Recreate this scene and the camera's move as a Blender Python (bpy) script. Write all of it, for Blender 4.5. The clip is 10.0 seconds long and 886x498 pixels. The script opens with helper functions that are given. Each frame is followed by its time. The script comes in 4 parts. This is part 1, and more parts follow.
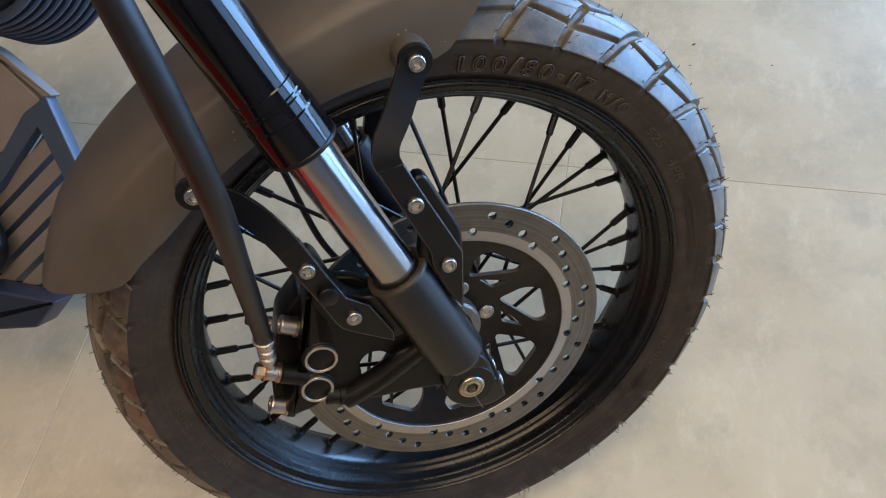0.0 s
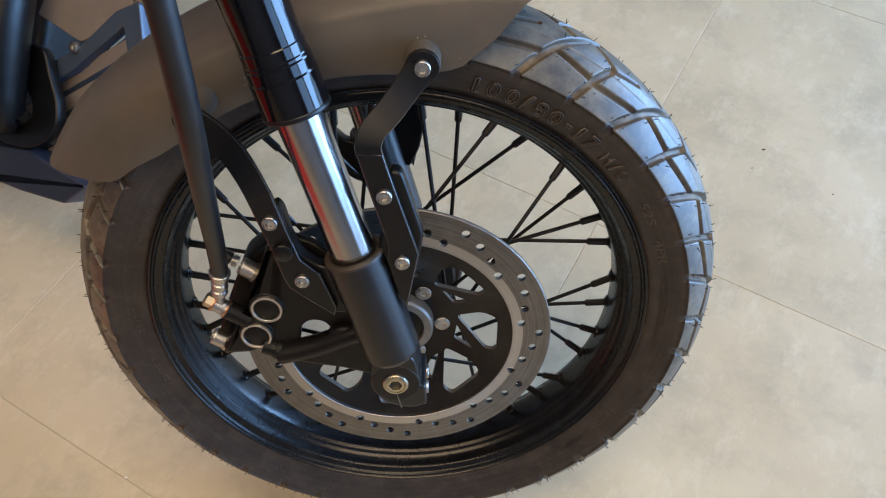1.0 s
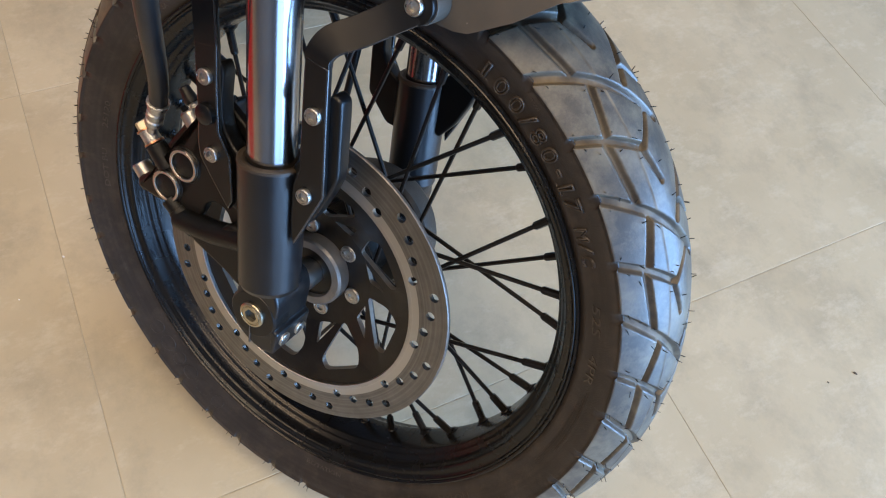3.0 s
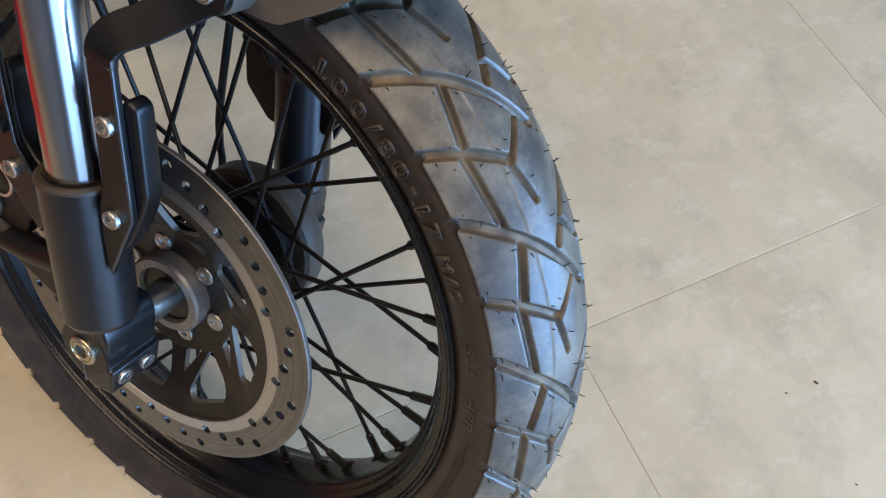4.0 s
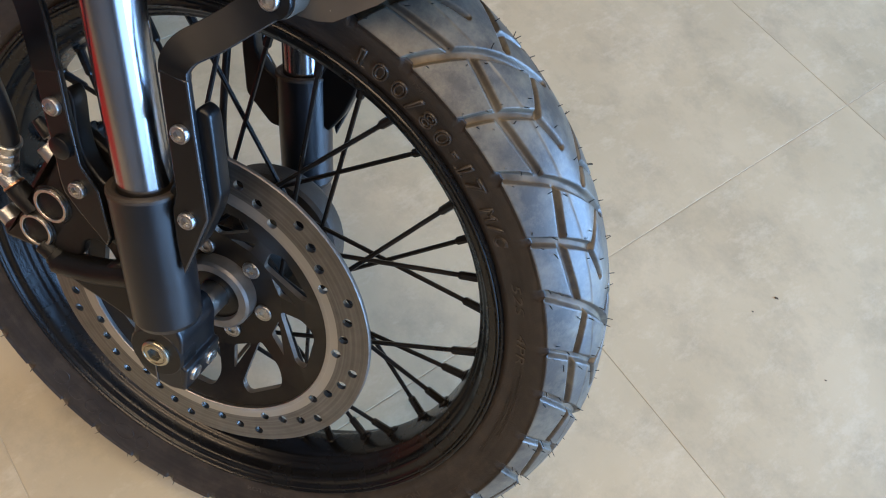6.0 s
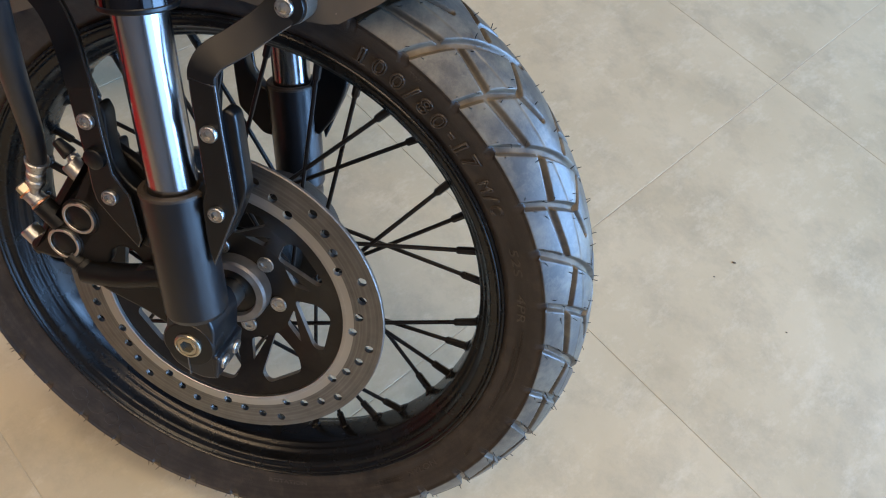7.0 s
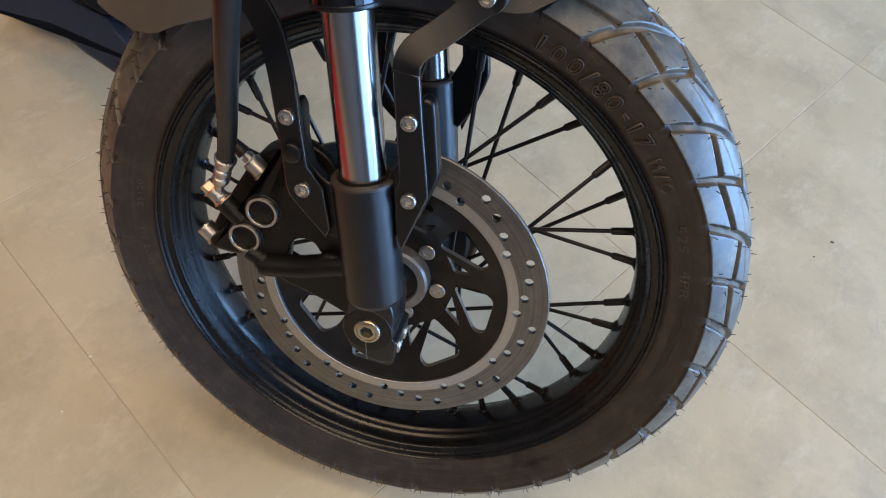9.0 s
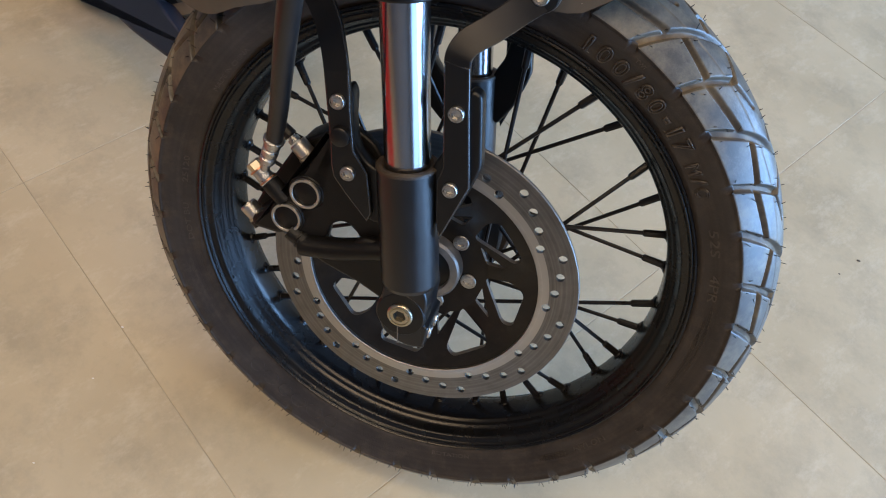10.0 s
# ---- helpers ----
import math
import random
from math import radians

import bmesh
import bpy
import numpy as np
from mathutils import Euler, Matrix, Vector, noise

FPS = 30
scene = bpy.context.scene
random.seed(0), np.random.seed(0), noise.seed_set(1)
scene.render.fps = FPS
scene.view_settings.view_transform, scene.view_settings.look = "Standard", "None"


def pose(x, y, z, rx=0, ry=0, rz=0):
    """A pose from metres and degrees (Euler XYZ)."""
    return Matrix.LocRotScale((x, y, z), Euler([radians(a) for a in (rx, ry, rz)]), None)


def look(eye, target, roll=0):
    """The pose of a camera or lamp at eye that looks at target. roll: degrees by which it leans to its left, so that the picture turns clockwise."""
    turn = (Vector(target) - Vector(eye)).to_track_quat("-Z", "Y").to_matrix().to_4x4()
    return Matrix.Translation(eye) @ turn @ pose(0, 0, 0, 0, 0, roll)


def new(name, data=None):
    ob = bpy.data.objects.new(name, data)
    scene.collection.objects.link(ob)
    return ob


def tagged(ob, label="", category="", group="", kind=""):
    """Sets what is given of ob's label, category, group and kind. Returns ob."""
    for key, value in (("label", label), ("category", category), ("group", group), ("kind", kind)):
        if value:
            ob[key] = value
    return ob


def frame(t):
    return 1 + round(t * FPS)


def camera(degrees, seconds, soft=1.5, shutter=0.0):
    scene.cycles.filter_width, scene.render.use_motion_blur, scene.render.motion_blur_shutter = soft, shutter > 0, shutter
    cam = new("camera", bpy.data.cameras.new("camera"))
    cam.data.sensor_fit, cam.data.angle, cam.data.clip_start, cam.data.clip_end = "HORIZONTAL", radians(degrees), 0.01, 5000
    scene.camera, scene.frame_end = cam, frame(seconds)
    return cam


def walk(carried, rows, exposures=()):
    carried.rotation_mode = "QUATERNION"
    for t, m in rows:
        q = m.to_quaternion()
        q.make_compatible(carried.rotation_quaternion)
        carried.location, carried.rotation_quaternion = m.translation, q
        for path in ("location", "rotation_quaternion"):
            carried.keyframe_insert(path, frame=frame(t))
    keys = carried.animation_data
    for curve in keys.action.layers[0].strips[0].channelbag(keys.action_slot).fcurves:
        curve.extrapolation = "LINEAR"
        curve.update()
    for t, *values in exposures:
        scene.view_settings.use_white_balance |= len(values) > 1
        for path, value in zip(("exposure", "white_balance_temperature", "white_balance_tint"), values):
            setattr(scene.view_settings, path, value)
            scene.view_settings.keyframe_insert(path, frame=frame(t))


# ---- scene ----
# ---------- camera: seconds, place in metres, turn in degrees ----------
cam = camera(60.46, 10.0, soft=1.1)
PATH = [
    (0.0, -0.0309, -0.3173, 0.9159, 29.23, 6.25, -20.05),
    (0.5, -0.0088, -0.3334, 0.9270, 30.01, 4.14, -13.97),
    (1.0, 0.0456, -0.3507, 0.9270, 31.62, 0.93, -0.96),
    (1.5, 0.1169, -0.3499, 0.9151, 32.57, -2.54, 15.31),
    (2.0, 0.1570, -0.3418, 0.9098, 32.37, -5.32, 27.46),
    (2.2, 0.1660, -0.3352, 0.9040, 31.91, -5.85, 30.97),
    (3.3, 0.2209, -0.2285, 0.8459, 29.26, -7.25, 34.62),
    (3.5, 0.2345, -0.1995, 0.8370, 28.84, -7.00, 34.84),
    (4.0, 0.2450, -0.1571, 0.8181, 28.04, -6.85, 34.11),
    (4.5, 0.2469, -0.1499, 0.8127, 27.50, -6.59, 33.43),
    (5.0, 0.2317, -0.1640, 0.8208, 27.31, -6.98, 32.09),
    (5.5, 0.2121, -0.2020, 0.8330, 28.31, -7.85, 26.76),
    (5.7, 0.2086, -0.2166, 0.8377, 28.70, -7.71, 25.50),
    (6.8, 0.1889, -0.2992, 0.8683, 31.83, -7.70, 18.25),
    (7.0, 0.1871, -0.3092, 0.8723, 32.05, -7.68, 17.03),
    (7.5, 0.1516, -0.3420, 0.8737, 33.03, -6.21, 11.53),
    (8.0, 0.1207, -0.3506, 0.8666, 32.79, -5.41, 11.87),
    (8.5, 0.0996, -0.3547, 0.8696, 32.69, -5.03, 13.57),
    (9.0, 0.0844, -0.3664, 0.8676, 32.56, -5.14, 15.94),
    (9.5, 0.0798, -0.3805, 0.8702, 32.38, -5.42, 18.03),
    (10.0, 0.0736, -0.3851, 0.8741, 32.19, -5.94, 19.54),
]
walk(cam, [(t, pose(x, y, z, rx, ry, rz)) for t, x, y, z, rx, ry, rz in PATH],
     [(0.0, -0.20), (0.5, -0.12), (1.0, -0.01), (1.6, 0.12), (3.5, 0.0), (5.5, -0.08), (7.5, -0.12), (10.0, -0.16)])

# ---------- light: showroom, daylight through a shop window ahead of the bike, added unseen lamps overhead ---
world = bpy.data.worlds.new("sky")
scene.world = world
world.use_nodes = True
wn = world.node_tree
sky = wn.nodes.new("ShaderNodeTexSky")
sky.sky_type, sky.sun_disc, sky.sun_elevation, sky.sun_rotation = "NISHITA", False, radians(40), radians(60)
wn.links.new(sky.outputs[0], wn.nodes["Background"].inputs[0])
wn.nodes["Background"].inputs[1].default_value = 0.12


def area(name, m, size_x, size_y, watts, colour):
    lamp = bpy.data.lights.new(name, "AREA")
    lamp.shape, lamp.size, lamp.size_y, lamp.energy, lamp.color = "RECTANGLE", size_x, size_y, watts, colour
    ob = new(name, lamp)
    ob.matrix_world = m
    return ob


WINDOW_X, WALL_H = 3.2, 3.0
area("window_daylight_side", look((WINDOW_X - 0.05, -1.95, 0.83), (0, -1.95, 0.83)), 1.7, 1.5, 45, (0.25, 0.51, 1.0))
area("window_daylight", look((WINDOW_X - 0.05, 0.78, 0.83), (0, 0.78, 0.83)), 3.3, 1.5, 375, (0.25, 0.52, 1.0))
# unseen warm lamps below the ceiling, added to fill in the room's brightness
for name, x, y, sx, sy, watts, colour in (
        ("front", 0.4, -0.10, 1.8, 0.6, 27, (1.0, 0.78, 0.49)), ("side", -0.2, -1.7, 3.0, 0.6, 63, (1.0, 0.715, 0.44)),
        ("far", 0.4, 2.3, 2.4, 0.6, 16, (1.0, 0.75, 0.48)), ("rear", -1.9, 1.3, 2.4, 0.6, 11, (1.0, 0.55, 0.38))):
    area("unseen_warm_lamp_" + name, pose(x, y, WALL_H - 0.08), sx, sy, watts, colour)
scene.view_settings.exposure = 0.0


# ---------- materials ----------
def material(name, base, rough=0.5, metal=0.0, second=None, scale=40.0, amount=0.5, bump=0.0, bump_scale=200.0, fine=0.0, coat=0.0, aniso=0.0, stretch=(1, 1, 1), spec=0.5):
    m = bpy.data.materials.new(name)
    m.use_nodes = True
    nt = m.node_tree
    b = nt.nodes["Principled BSDF"]
    b.inputs["Roughness"].default_value, b.inputs["Metallic"].default_value = rough, metal
    b.inputs["Coat Weight"].default_value = coat
    b.inputs["Specular IOR Level"].default_value = spec
    b.inputs["Anisotropic"].default_value = aniso
    coords = nt.nodes.new("ShaderNodeTexCoord")
    mapping = nt.nodes.new("ShaderNodeMapping")
    mapping.inputs["Scale"].default_value = stretch
    nt.links.new(coords.outputs["Object"], mapping.inputs[0])
    big = nt.nodes.new("ShaderNodeTexNoise")
    big.inputs["Scale"].default_value, big.inputs["Detail"].default_value, big.inputs["Roughness"].default_value = scale, 6.0, 0.6
    nt.links.new(mapping.outputs[0], big.inputs["Vector"])
    ramp = nt.nodes.new("ShaderNodeValToRGB")
    ramp.color_ramp.elements[0].position, ramp.color_ramp.elements[1].position = 0.5 - 0.25 * amount - 0.1, 0.5 + 0.25 * amount + 0.1
    ramp.color_ramp.elements[0].color, ramp.color_ramp.elements[1].color = (*base, 1), (*(second or base), 1)
    nt.links.new(big.outputs["Fac"], ramp.inputs[0])
    nt.links.new(ramp.outputs[0], b.inputs["Base Color"])
    small = nt.nodes.new("ShaderNodeTexNoise")
    small.inputs["Scale"].default_value, small.inputs["Detail"].default_value = bump_scale, 4.0
    nt.links.new(mapping.outputs[0], small.inputs["Vector"])
    if bump:
        bp = nt.nodes.new("ShaderNodeBump")
        bp.inputs["Strength"].default_value, bp.inputs["Distance"].default_value = bump, 0.001
        nt.links.new(small.outputs["Fac"], bp.inputs["Height"])
        nt.links.new(bp.outputs[0], b.inputs["Normal"])
    if fine:
        mr = nt.nodes.new("ShaderNodeMapRange")
        mr.inputs["To Min"].default_value, mr.inputs["To Max"].default_value = max(rough - fine, 0.02), min(rough + fine, 1)
        nt.links.new(big.outputs["Fac"], mr.inputs[0])
        nt.links.new(mr.outputs[0], b.inputs["Roughness"])
    return m


M = {
    "rubber": material("tyre_rubber", (0.018, 0.0154, 0.0142), 0.42, 0, (0.047, 0.0388, 0.0330), 22, 0.7, 0.30, 900, 0.10, spec=0.34),
    # light caught by the raised letters is put into this lighter rubber
    "letter": material("edge_lit_raised_rubber", (0.034, 0.0280, 0.0230), 0.36, 0, (0.078, 0.063, 0.050), 120, 0.6, 0.3, 900, 0.10, spec=0.5),
    "tread": material("tread_rubber", (0.036, 0.0325, 0.0290), 0.39, 0, (0.080, 0.069, 0.054), 26, 0.45, 0.10, 500, 0.09, spec=0.62),
    "dirt": material("dusty_groove_rubber", (0.030, 0.025, 0.020), 0.65, 0, (0.110, 0.072, 0.038), 60, 0.6, 0.4, 1300, 0.1),
    "rim": material("black_rim_paint", (0.003, 0.003, 0.0034), 0.27, 0, (0.007, 0.0066, 0.0062), 30, 0.5, 0.05, 700, 0.06, spec=0.44),
    "spoke": material("black_spoke", (0.006, 0.0055, 0.005), 0.30, 0.2, (0.014, 0.0125, 0.0115), 60, 0.5, 0.1, 900, 0.1, spec=0.4),
    "black": material("black_powder_coat", (0.0019, 0.0021, 0.0025), 0.35, 0, (0.0036, 0.0038, 0.0041), 60, 0.5, 0.10, 2600, 0.06, spec=0.42),
    # lighter, glossier black that carries the highlight along the stay edges
    "worn_lit": material("worn_lit_black_edge", (0.016, 0.017, 0.019), 0.24, 0.3, (0.040, 0.041, 0.043), 160, 0.6, 0.05, 1200, 0.08, spec=1.0),
    "casting": material("black_casting", (0.0030, 0.0030, 0.0030), 0.36, 0, (0.0070, 0.0064, 0.0056), 50, 0.6, 0.35, 1200, 0.1, spec=0.28),
    "satin": material("satin_black_sleeve", (0.0034, 0.0042, 0.0056), 0.31, 0, (0.0056, 0.0066, 0.0084), 60, 0.5, 0.10, 1800, 0.05, spec=0.58),
    "gloss": material("gloss_black_fork_tube", (0.003, 0.0025, 0.003), 0.10, 0, (0.005, 0.0045, 0.005), 20, 0.5, 0.03, 300, 0.03, 0.0, spec=0.44),
    "fender": material("matt_grey_plastic", (0.068, 0.059, 0.047), 0.42, 0, (0.093, 0.079, 0.062), 14, 0.6, 0.12, 2500, 0.05, spec=0.55),
    "hose": material("rubber_hose", (0.008, 0.0080, 0.0086), 0.36, 0, (0.016, 0.0152, 0.0152), 40, 0.6, 0.12, 1500, 0.06, spec=0.40),
    "chrome": material("hard_chrome", (0.37, 0.365, 0.365), 0.20, 1, (0.43, 0.425, 0.425), 30, 0.5, 0.0, 600, 0.03),
    "steel": material("zinc_bolt", (0.36, 0.355, 0.34), 0.30, 1, (0.60, 0.59, 0.57), 420, 0.5, 0.35, 1400, 0.1),
    "alloy": material("dull_alloy", (0.48, 0.46, 0.425), 0.34, 1, (0.62, 0.595, 0.55), 90, 0.6, 0.15, 900, 0.1),
    "brass": material("yellow_zinc", (0.44, 0.39, 0.28), 0.32, 1, (0.56, 0.51, 0.39), 120, 0.6, 0.1, 900, 0.08),
    "copper": material("copper_washer", (0.60, 0.27, 0.15), 0.30, 1, (0.70, 0.36, 0.20), 150, 0.6, 0.1, 900, 0.08),
    "swept": material("swept_disc_steel", (0.175, 0.168, 0.160), 0.38, 1, (0.255, 0.247, 0.236), 60, 0.6, 0.12, 1200, 0.08),
    "band": material("bright_disc_band", (0.44, 0.425, 0.40), 0.46, 1, (0.54, 0.525, 0.50), 70, 0.6, 0.12, 1200, 0.08),
    "carrier": material("dark_disc_carrier", (0.0058, 0.0051, 0.0046), 0.36, 0.1, (0.0135, 0.0118, 0.0102), 50, 0.6, 0.2, 1000, 0.08, spec=0.36),
    "edge": material("bare_cut_edge", (0.16, 0.145, 0.125), 0.45, 0.7, (0.25, 0.23, 0.205), 120, 0.6, 0.2, 900, 0.08),
    "ring": material("grey_ring", (0.19, 0.18, 0.165), 0.42, 0.6, (0.28, 0.265, 0.245), 90, 0.5, 0.1, 900, 0.1),
    "seal": material("dusty_brown_seal", (0.030, 0.023, 0.017), 0.45, 0, (0.062, 0.048, 0.035), 90, 0.6, 0.3, 900, 0.1, spec=0.4),
    # one grey plastic, its lighting painted in: warm-lit, shaded and blue window-lit
    "warm_lit": material("warm_lit_plastic", (0.190, 0.165, 0.150), 0.40, 0, (0.250, 0.220, 0.200), 18, 0.6, 0.15, 1500, 0.06),
    "shaded": material("shaded_plastic", (0.016, 0.022, 0.040), 0.36, 0, (0.026, 0.034, 0.056), 18, 0.6, 0.15, 1500, 0.06),
    "shroud": material("window_lit_plastic", (0.040, 0.060, 0.098), 0.34, 0, (0.055, 0.078, 0.118), 18, 0.6, 0.15, 1500, 0.06),
    "tile": material("floor_tile", (0.472, 0.385, 0.241), 0.36, 0, (0.592, 0.492, 0.321), 6.0, 0.60, 0.05, 400, 0.09),
    "redsheet": material("red_sheet", (0.58, 0.018, 0.014), 0.9, 0, (0.68, 0.028, 0.02), 60, 0.6, 0.6, 500),
    "grout": material("grout", (0.39, 0.335, 0.23), 0.8, 0, (0.51, 0.440, 0.315), 40, 0.6, 0.3, 600),
    "wall": material("wall_paint", (0.20, 0.195, 0.19), 0.75, 0, (0.24, 0.235, 0.23), 3, 0.5, 0.2, 300),
    "ceiling": material("ceiling_paint", (0.27, 0.262, 0.255), 0.8, 0, (0.32, 0.312, 0.305), 3, 0.5, 0.1, 300),
    "crumb": material("white_crumb", (0.75, 0.72, 0.66), 0.7, 0, (0.85, 0.82, 0.76), 300, 0.5, 0.2, 900),
    "frame": material("window_frame_paint", (0.10, 0.10, 0.11), 0.4, 0, (0.13, 0.13, 0.14), 10, 0.5, 0.1, 500),
}


def flecked(m, colour, scale, low, high, amount, stretch=(1, 1, 1), rough=None):
    """Lays dust, scuffs or blotches of a second noise over a material."""
    nt = m.node_tree
    b = nt.nodes["Principled BSDF"]
    old = b.inputs["Base Color"].links[0].from_socket
    coords, mapping = nt.nodes.new("ShaderNodeTexCoord"), nt.nodes.new("ShaderNodeMapping")
    mapping.inputs["Scale"].default_value = stretch
    nt.links.new(coords.outputs["Object"], mapping.inputs[0])
    noise = nt.nodes.new("ShaderNodeTexNoise")
    noise.inputs["Scale"].default_value, noise.inputs["Detail"].default_value, noise.inputs["Roughness"].default_value = scale, 9.0, 0.72
    nt.links.new(mapping.outputs[0], noise.inputs["Vector"])
    mr = nt.nodes.new("ShaderNodeMapRange")
    mr.inputs["From Min"].default_value, mr.inputs["From Max"].default_value, mr.inputs["To Max"].default_value = low, high, amount
    nt.links.new(noise.outputs["Fac"], mr.inputs[0])
    mix = nt.nodes.new("ShaderNodeMix")
    mix.data_type = "RGBA"
    nt.links.new(mr.outputs[0], mix.inputs["Factor"])
    nt.links.new(old, mix.inputs["A"])
    mix.inputs["B"].default_value = (*colour, 1)
    nt.links.new(mix.outputs["Result"], b.inputs["Base Color"])
    return mix, mr


flecked(M["tread"], (0.195, 0.162, 0.108), 32, 0.43, 0.63, 0.66)
flecked(M["tread"], (0.165, 0.140, 0.104), 170, 0.55, 0.70, 0.40)
flecked(M["tread"], (0.020, 0.019, 0.019), 90, 0.54, 0.70, 0.35)
flecked(M["rubber"], (0.072, 0.057, 0.045), 60, 0.48, 0.74, 0.7)
flecked(M["fender"], (0.135, 0.098, 0.068), 9, 0.48, 0.72, 0.55)
flecked(M["carrier"], (0.034, 0.027, 0.020), 90, 0.52, 0.75, 0.6)
flecked(M["tile"], (0.345, 0.290, 0.195), 11, 0.47, 0.68, 0.60)
flecked(M["tile"], (0.67, 0.590, 0.425), 30, 0.52, 0.70, 0.50, (1, 0.55, 1))
flecked(M["satin"], (0.022, 0.018, 0.014), 140, 0.60, 0.80, 0.4)
flecked(M["shroud"], (0.10, 0.10, 0.105), 30, 0.52, 0.80, 0.35)

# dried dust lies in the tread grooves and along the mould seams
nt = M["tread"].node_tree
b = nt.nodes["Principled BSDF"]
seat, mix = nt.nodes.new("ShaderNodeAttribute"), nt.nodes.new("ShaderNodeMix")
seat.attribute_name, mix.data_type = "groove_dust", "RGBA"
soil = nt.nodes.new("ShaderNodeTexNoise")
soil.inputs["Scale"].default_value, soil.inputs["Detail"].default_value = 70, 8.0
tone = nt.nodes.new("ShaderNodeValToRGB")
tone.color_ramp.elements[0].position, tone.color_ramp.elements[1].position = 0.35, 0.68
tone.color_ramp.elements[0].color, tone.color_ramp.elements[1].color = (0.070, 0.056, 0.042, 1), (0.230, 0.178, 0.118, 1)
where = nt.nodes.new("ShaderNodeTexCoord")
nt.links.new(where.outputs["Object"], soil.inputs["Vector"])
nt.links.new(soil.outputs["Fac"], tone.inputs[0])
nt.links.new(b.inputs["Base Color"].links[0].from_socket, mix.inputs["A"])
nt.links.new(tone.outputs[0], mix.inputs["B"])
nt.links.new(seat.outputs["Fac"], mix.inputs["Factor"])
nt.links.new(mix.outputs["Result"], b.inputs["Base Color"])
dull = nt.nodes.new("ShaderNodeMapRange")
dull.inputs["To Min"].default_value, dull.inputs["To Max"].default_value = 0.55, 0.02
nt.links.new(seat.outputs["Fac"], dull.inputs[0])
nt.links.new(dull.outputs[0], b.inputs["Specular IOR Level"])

# fine turning rings on the disc faces, mould rings on the side wall
for key, scale, low, high in (("swept", 420, 0.72, 1.22), ("band", 420, 0.80, 1.18), ("rubber", 200, 0.82, 1.20)):
    nt = M[key].node_tree
    b = nt.nodes["Principled BSDF"]
    where, parts = nt.nodes.new("ShaderNodeTexCoord"), nt.nodes.new("ShaderNodeSeparateXYZ")
    flat, size = nt.nodes.new("ShaderNodeCombineXYZ"), nt.nodes.new("ShaderNodeVectorMath")
    size.operation = "LENGTH"
    nt.links.new(where.outputs["Object"], parts.inputs[0])
    nt.links.new(parts.outputs["X"], flat.inputs["X"])
    nt.links.new(parts.outputs["Z"], flat.inputs["Z"])
    nt.links.new(flat.outputs[0], size.inputs[0])
    rings = nt.nodes.new("ShaderNodeTexNoise")
    rings.noise_dimensions = "1D"
    rings.inputs["Scale"].default_value, rings.inputs["Detail"].default_value, rings.inputs["Roughness"].default_value = scale, 6.0, 0.75
    nt.links.new(size.outputs["Value"], rings.inputs["W"])
    tone = nt.nodes.new("ShaderNodeMapRange")
    tone.inputs["From Min"].default_value, tone.inputs["From Max"].default_value = 0.3, 0.7
    tone.inputs["To Min"].default_value, tone.inputs["To Max"].default_value = low, high
    nt.links.new(rings.outputs["Fac"], tone.inputs[0])
    scaled = nt.nodes.new("ShaderNodeVectorMath")
    scaled.operation = "SCALE"
    nt.links.new(b.inputs["Base Color"].links[0].from_socket, scaled.inputs[0])
    nt.links.new(tone.outputs[0], scaled.inputs["Scale"])
    nt.links.new(scaled.outputs[0], b.inputs["Base Color"])
    if key == "rubber":
        continue
    if key == "swept":  # the pads never touch the disc inside this radius
        worn, both = nt.nodes.new("ShaderNodeMapRange"), nt.nodes.new("ShaderNodeMix")
        worn.inputs["From Min"].default_value, worn.inputs["From Max"].default_value = 0.1122, 0.1126
        both.data_type = "RGBA"
        nt.links.new(size.outputs["Value"], worn.inputs[0])
        nt.links.new(worn.outputs[0], both.inputs["Factor"])
        both.inputs["A"].default_value = (0.49, 0.475, 0.45, 1)
        nt.links.new(scaled.outputs[0], both.inputs["B"])
        nt.links.new(both.outputs["Result"], b.inputs["Base Color"])
    b.inputs["Anisotropic"].default_value = 0.6
    way = nt.nodes.new("ShaderNodeTangent")
    way.direction_type, way.axis = "RADIAL", "Y"
    nt.links.new(way.outputs[0], b.inputs["Tangent"])

# white dust specks on the mudguard
nt = M["fender"].node_tree
b = nt.nodes["Principled BSDF"]
where, cell, patch = nt.nodes.new("ShaderNodeTexCoord"), nt.nodes.new("ShaderNodeTexVoronoi"), nt.nodes.new("ShaderNodeTexNoise")
cell.inputs["Scale"].default_value, patch.inputs["Scale"].default_value = 190, 16
nt.links.new(where.outputs["Object"], cell.inputs["Vector"])
nt.links.new(where.outputs["Object"], patch.inputs["Vector"])
near, few, both = (nt.nodes.new("ShaderNodeMath") for _ in range(3))
near.operation, few.operation, both.operation = "LESS_THAN", "GREATER_THAN", "MULTIPLY"
near.inputs[1].default_value, few.inputs[1].default_value = 0.11, 0.60
nt.links.new(cell.outputs["Distance"], near.inputs[0])
nt.links.new(patch.outputs["Fac"], few.inputs[0])
nt.links.new(near.outputs[0], both.inputs[0])
nt.links.new(few.outputs[0], both.inputs[1])
mix = nt.nodes.new("ShaderNodeMix")
mix.data_type = "RGBA"
mix.inputs["B"].default_value = (0.30, 0.26, 0.21, 1)
nt.links.new(both.outputs[0], mix.inputs["Factor"])
nt.links.new(b.inputs["Base Color"].links[0].from_socket, mix.inputs["A"])
nt.links.new(mix.outputs["Result"], b.inputs["Base Color"])

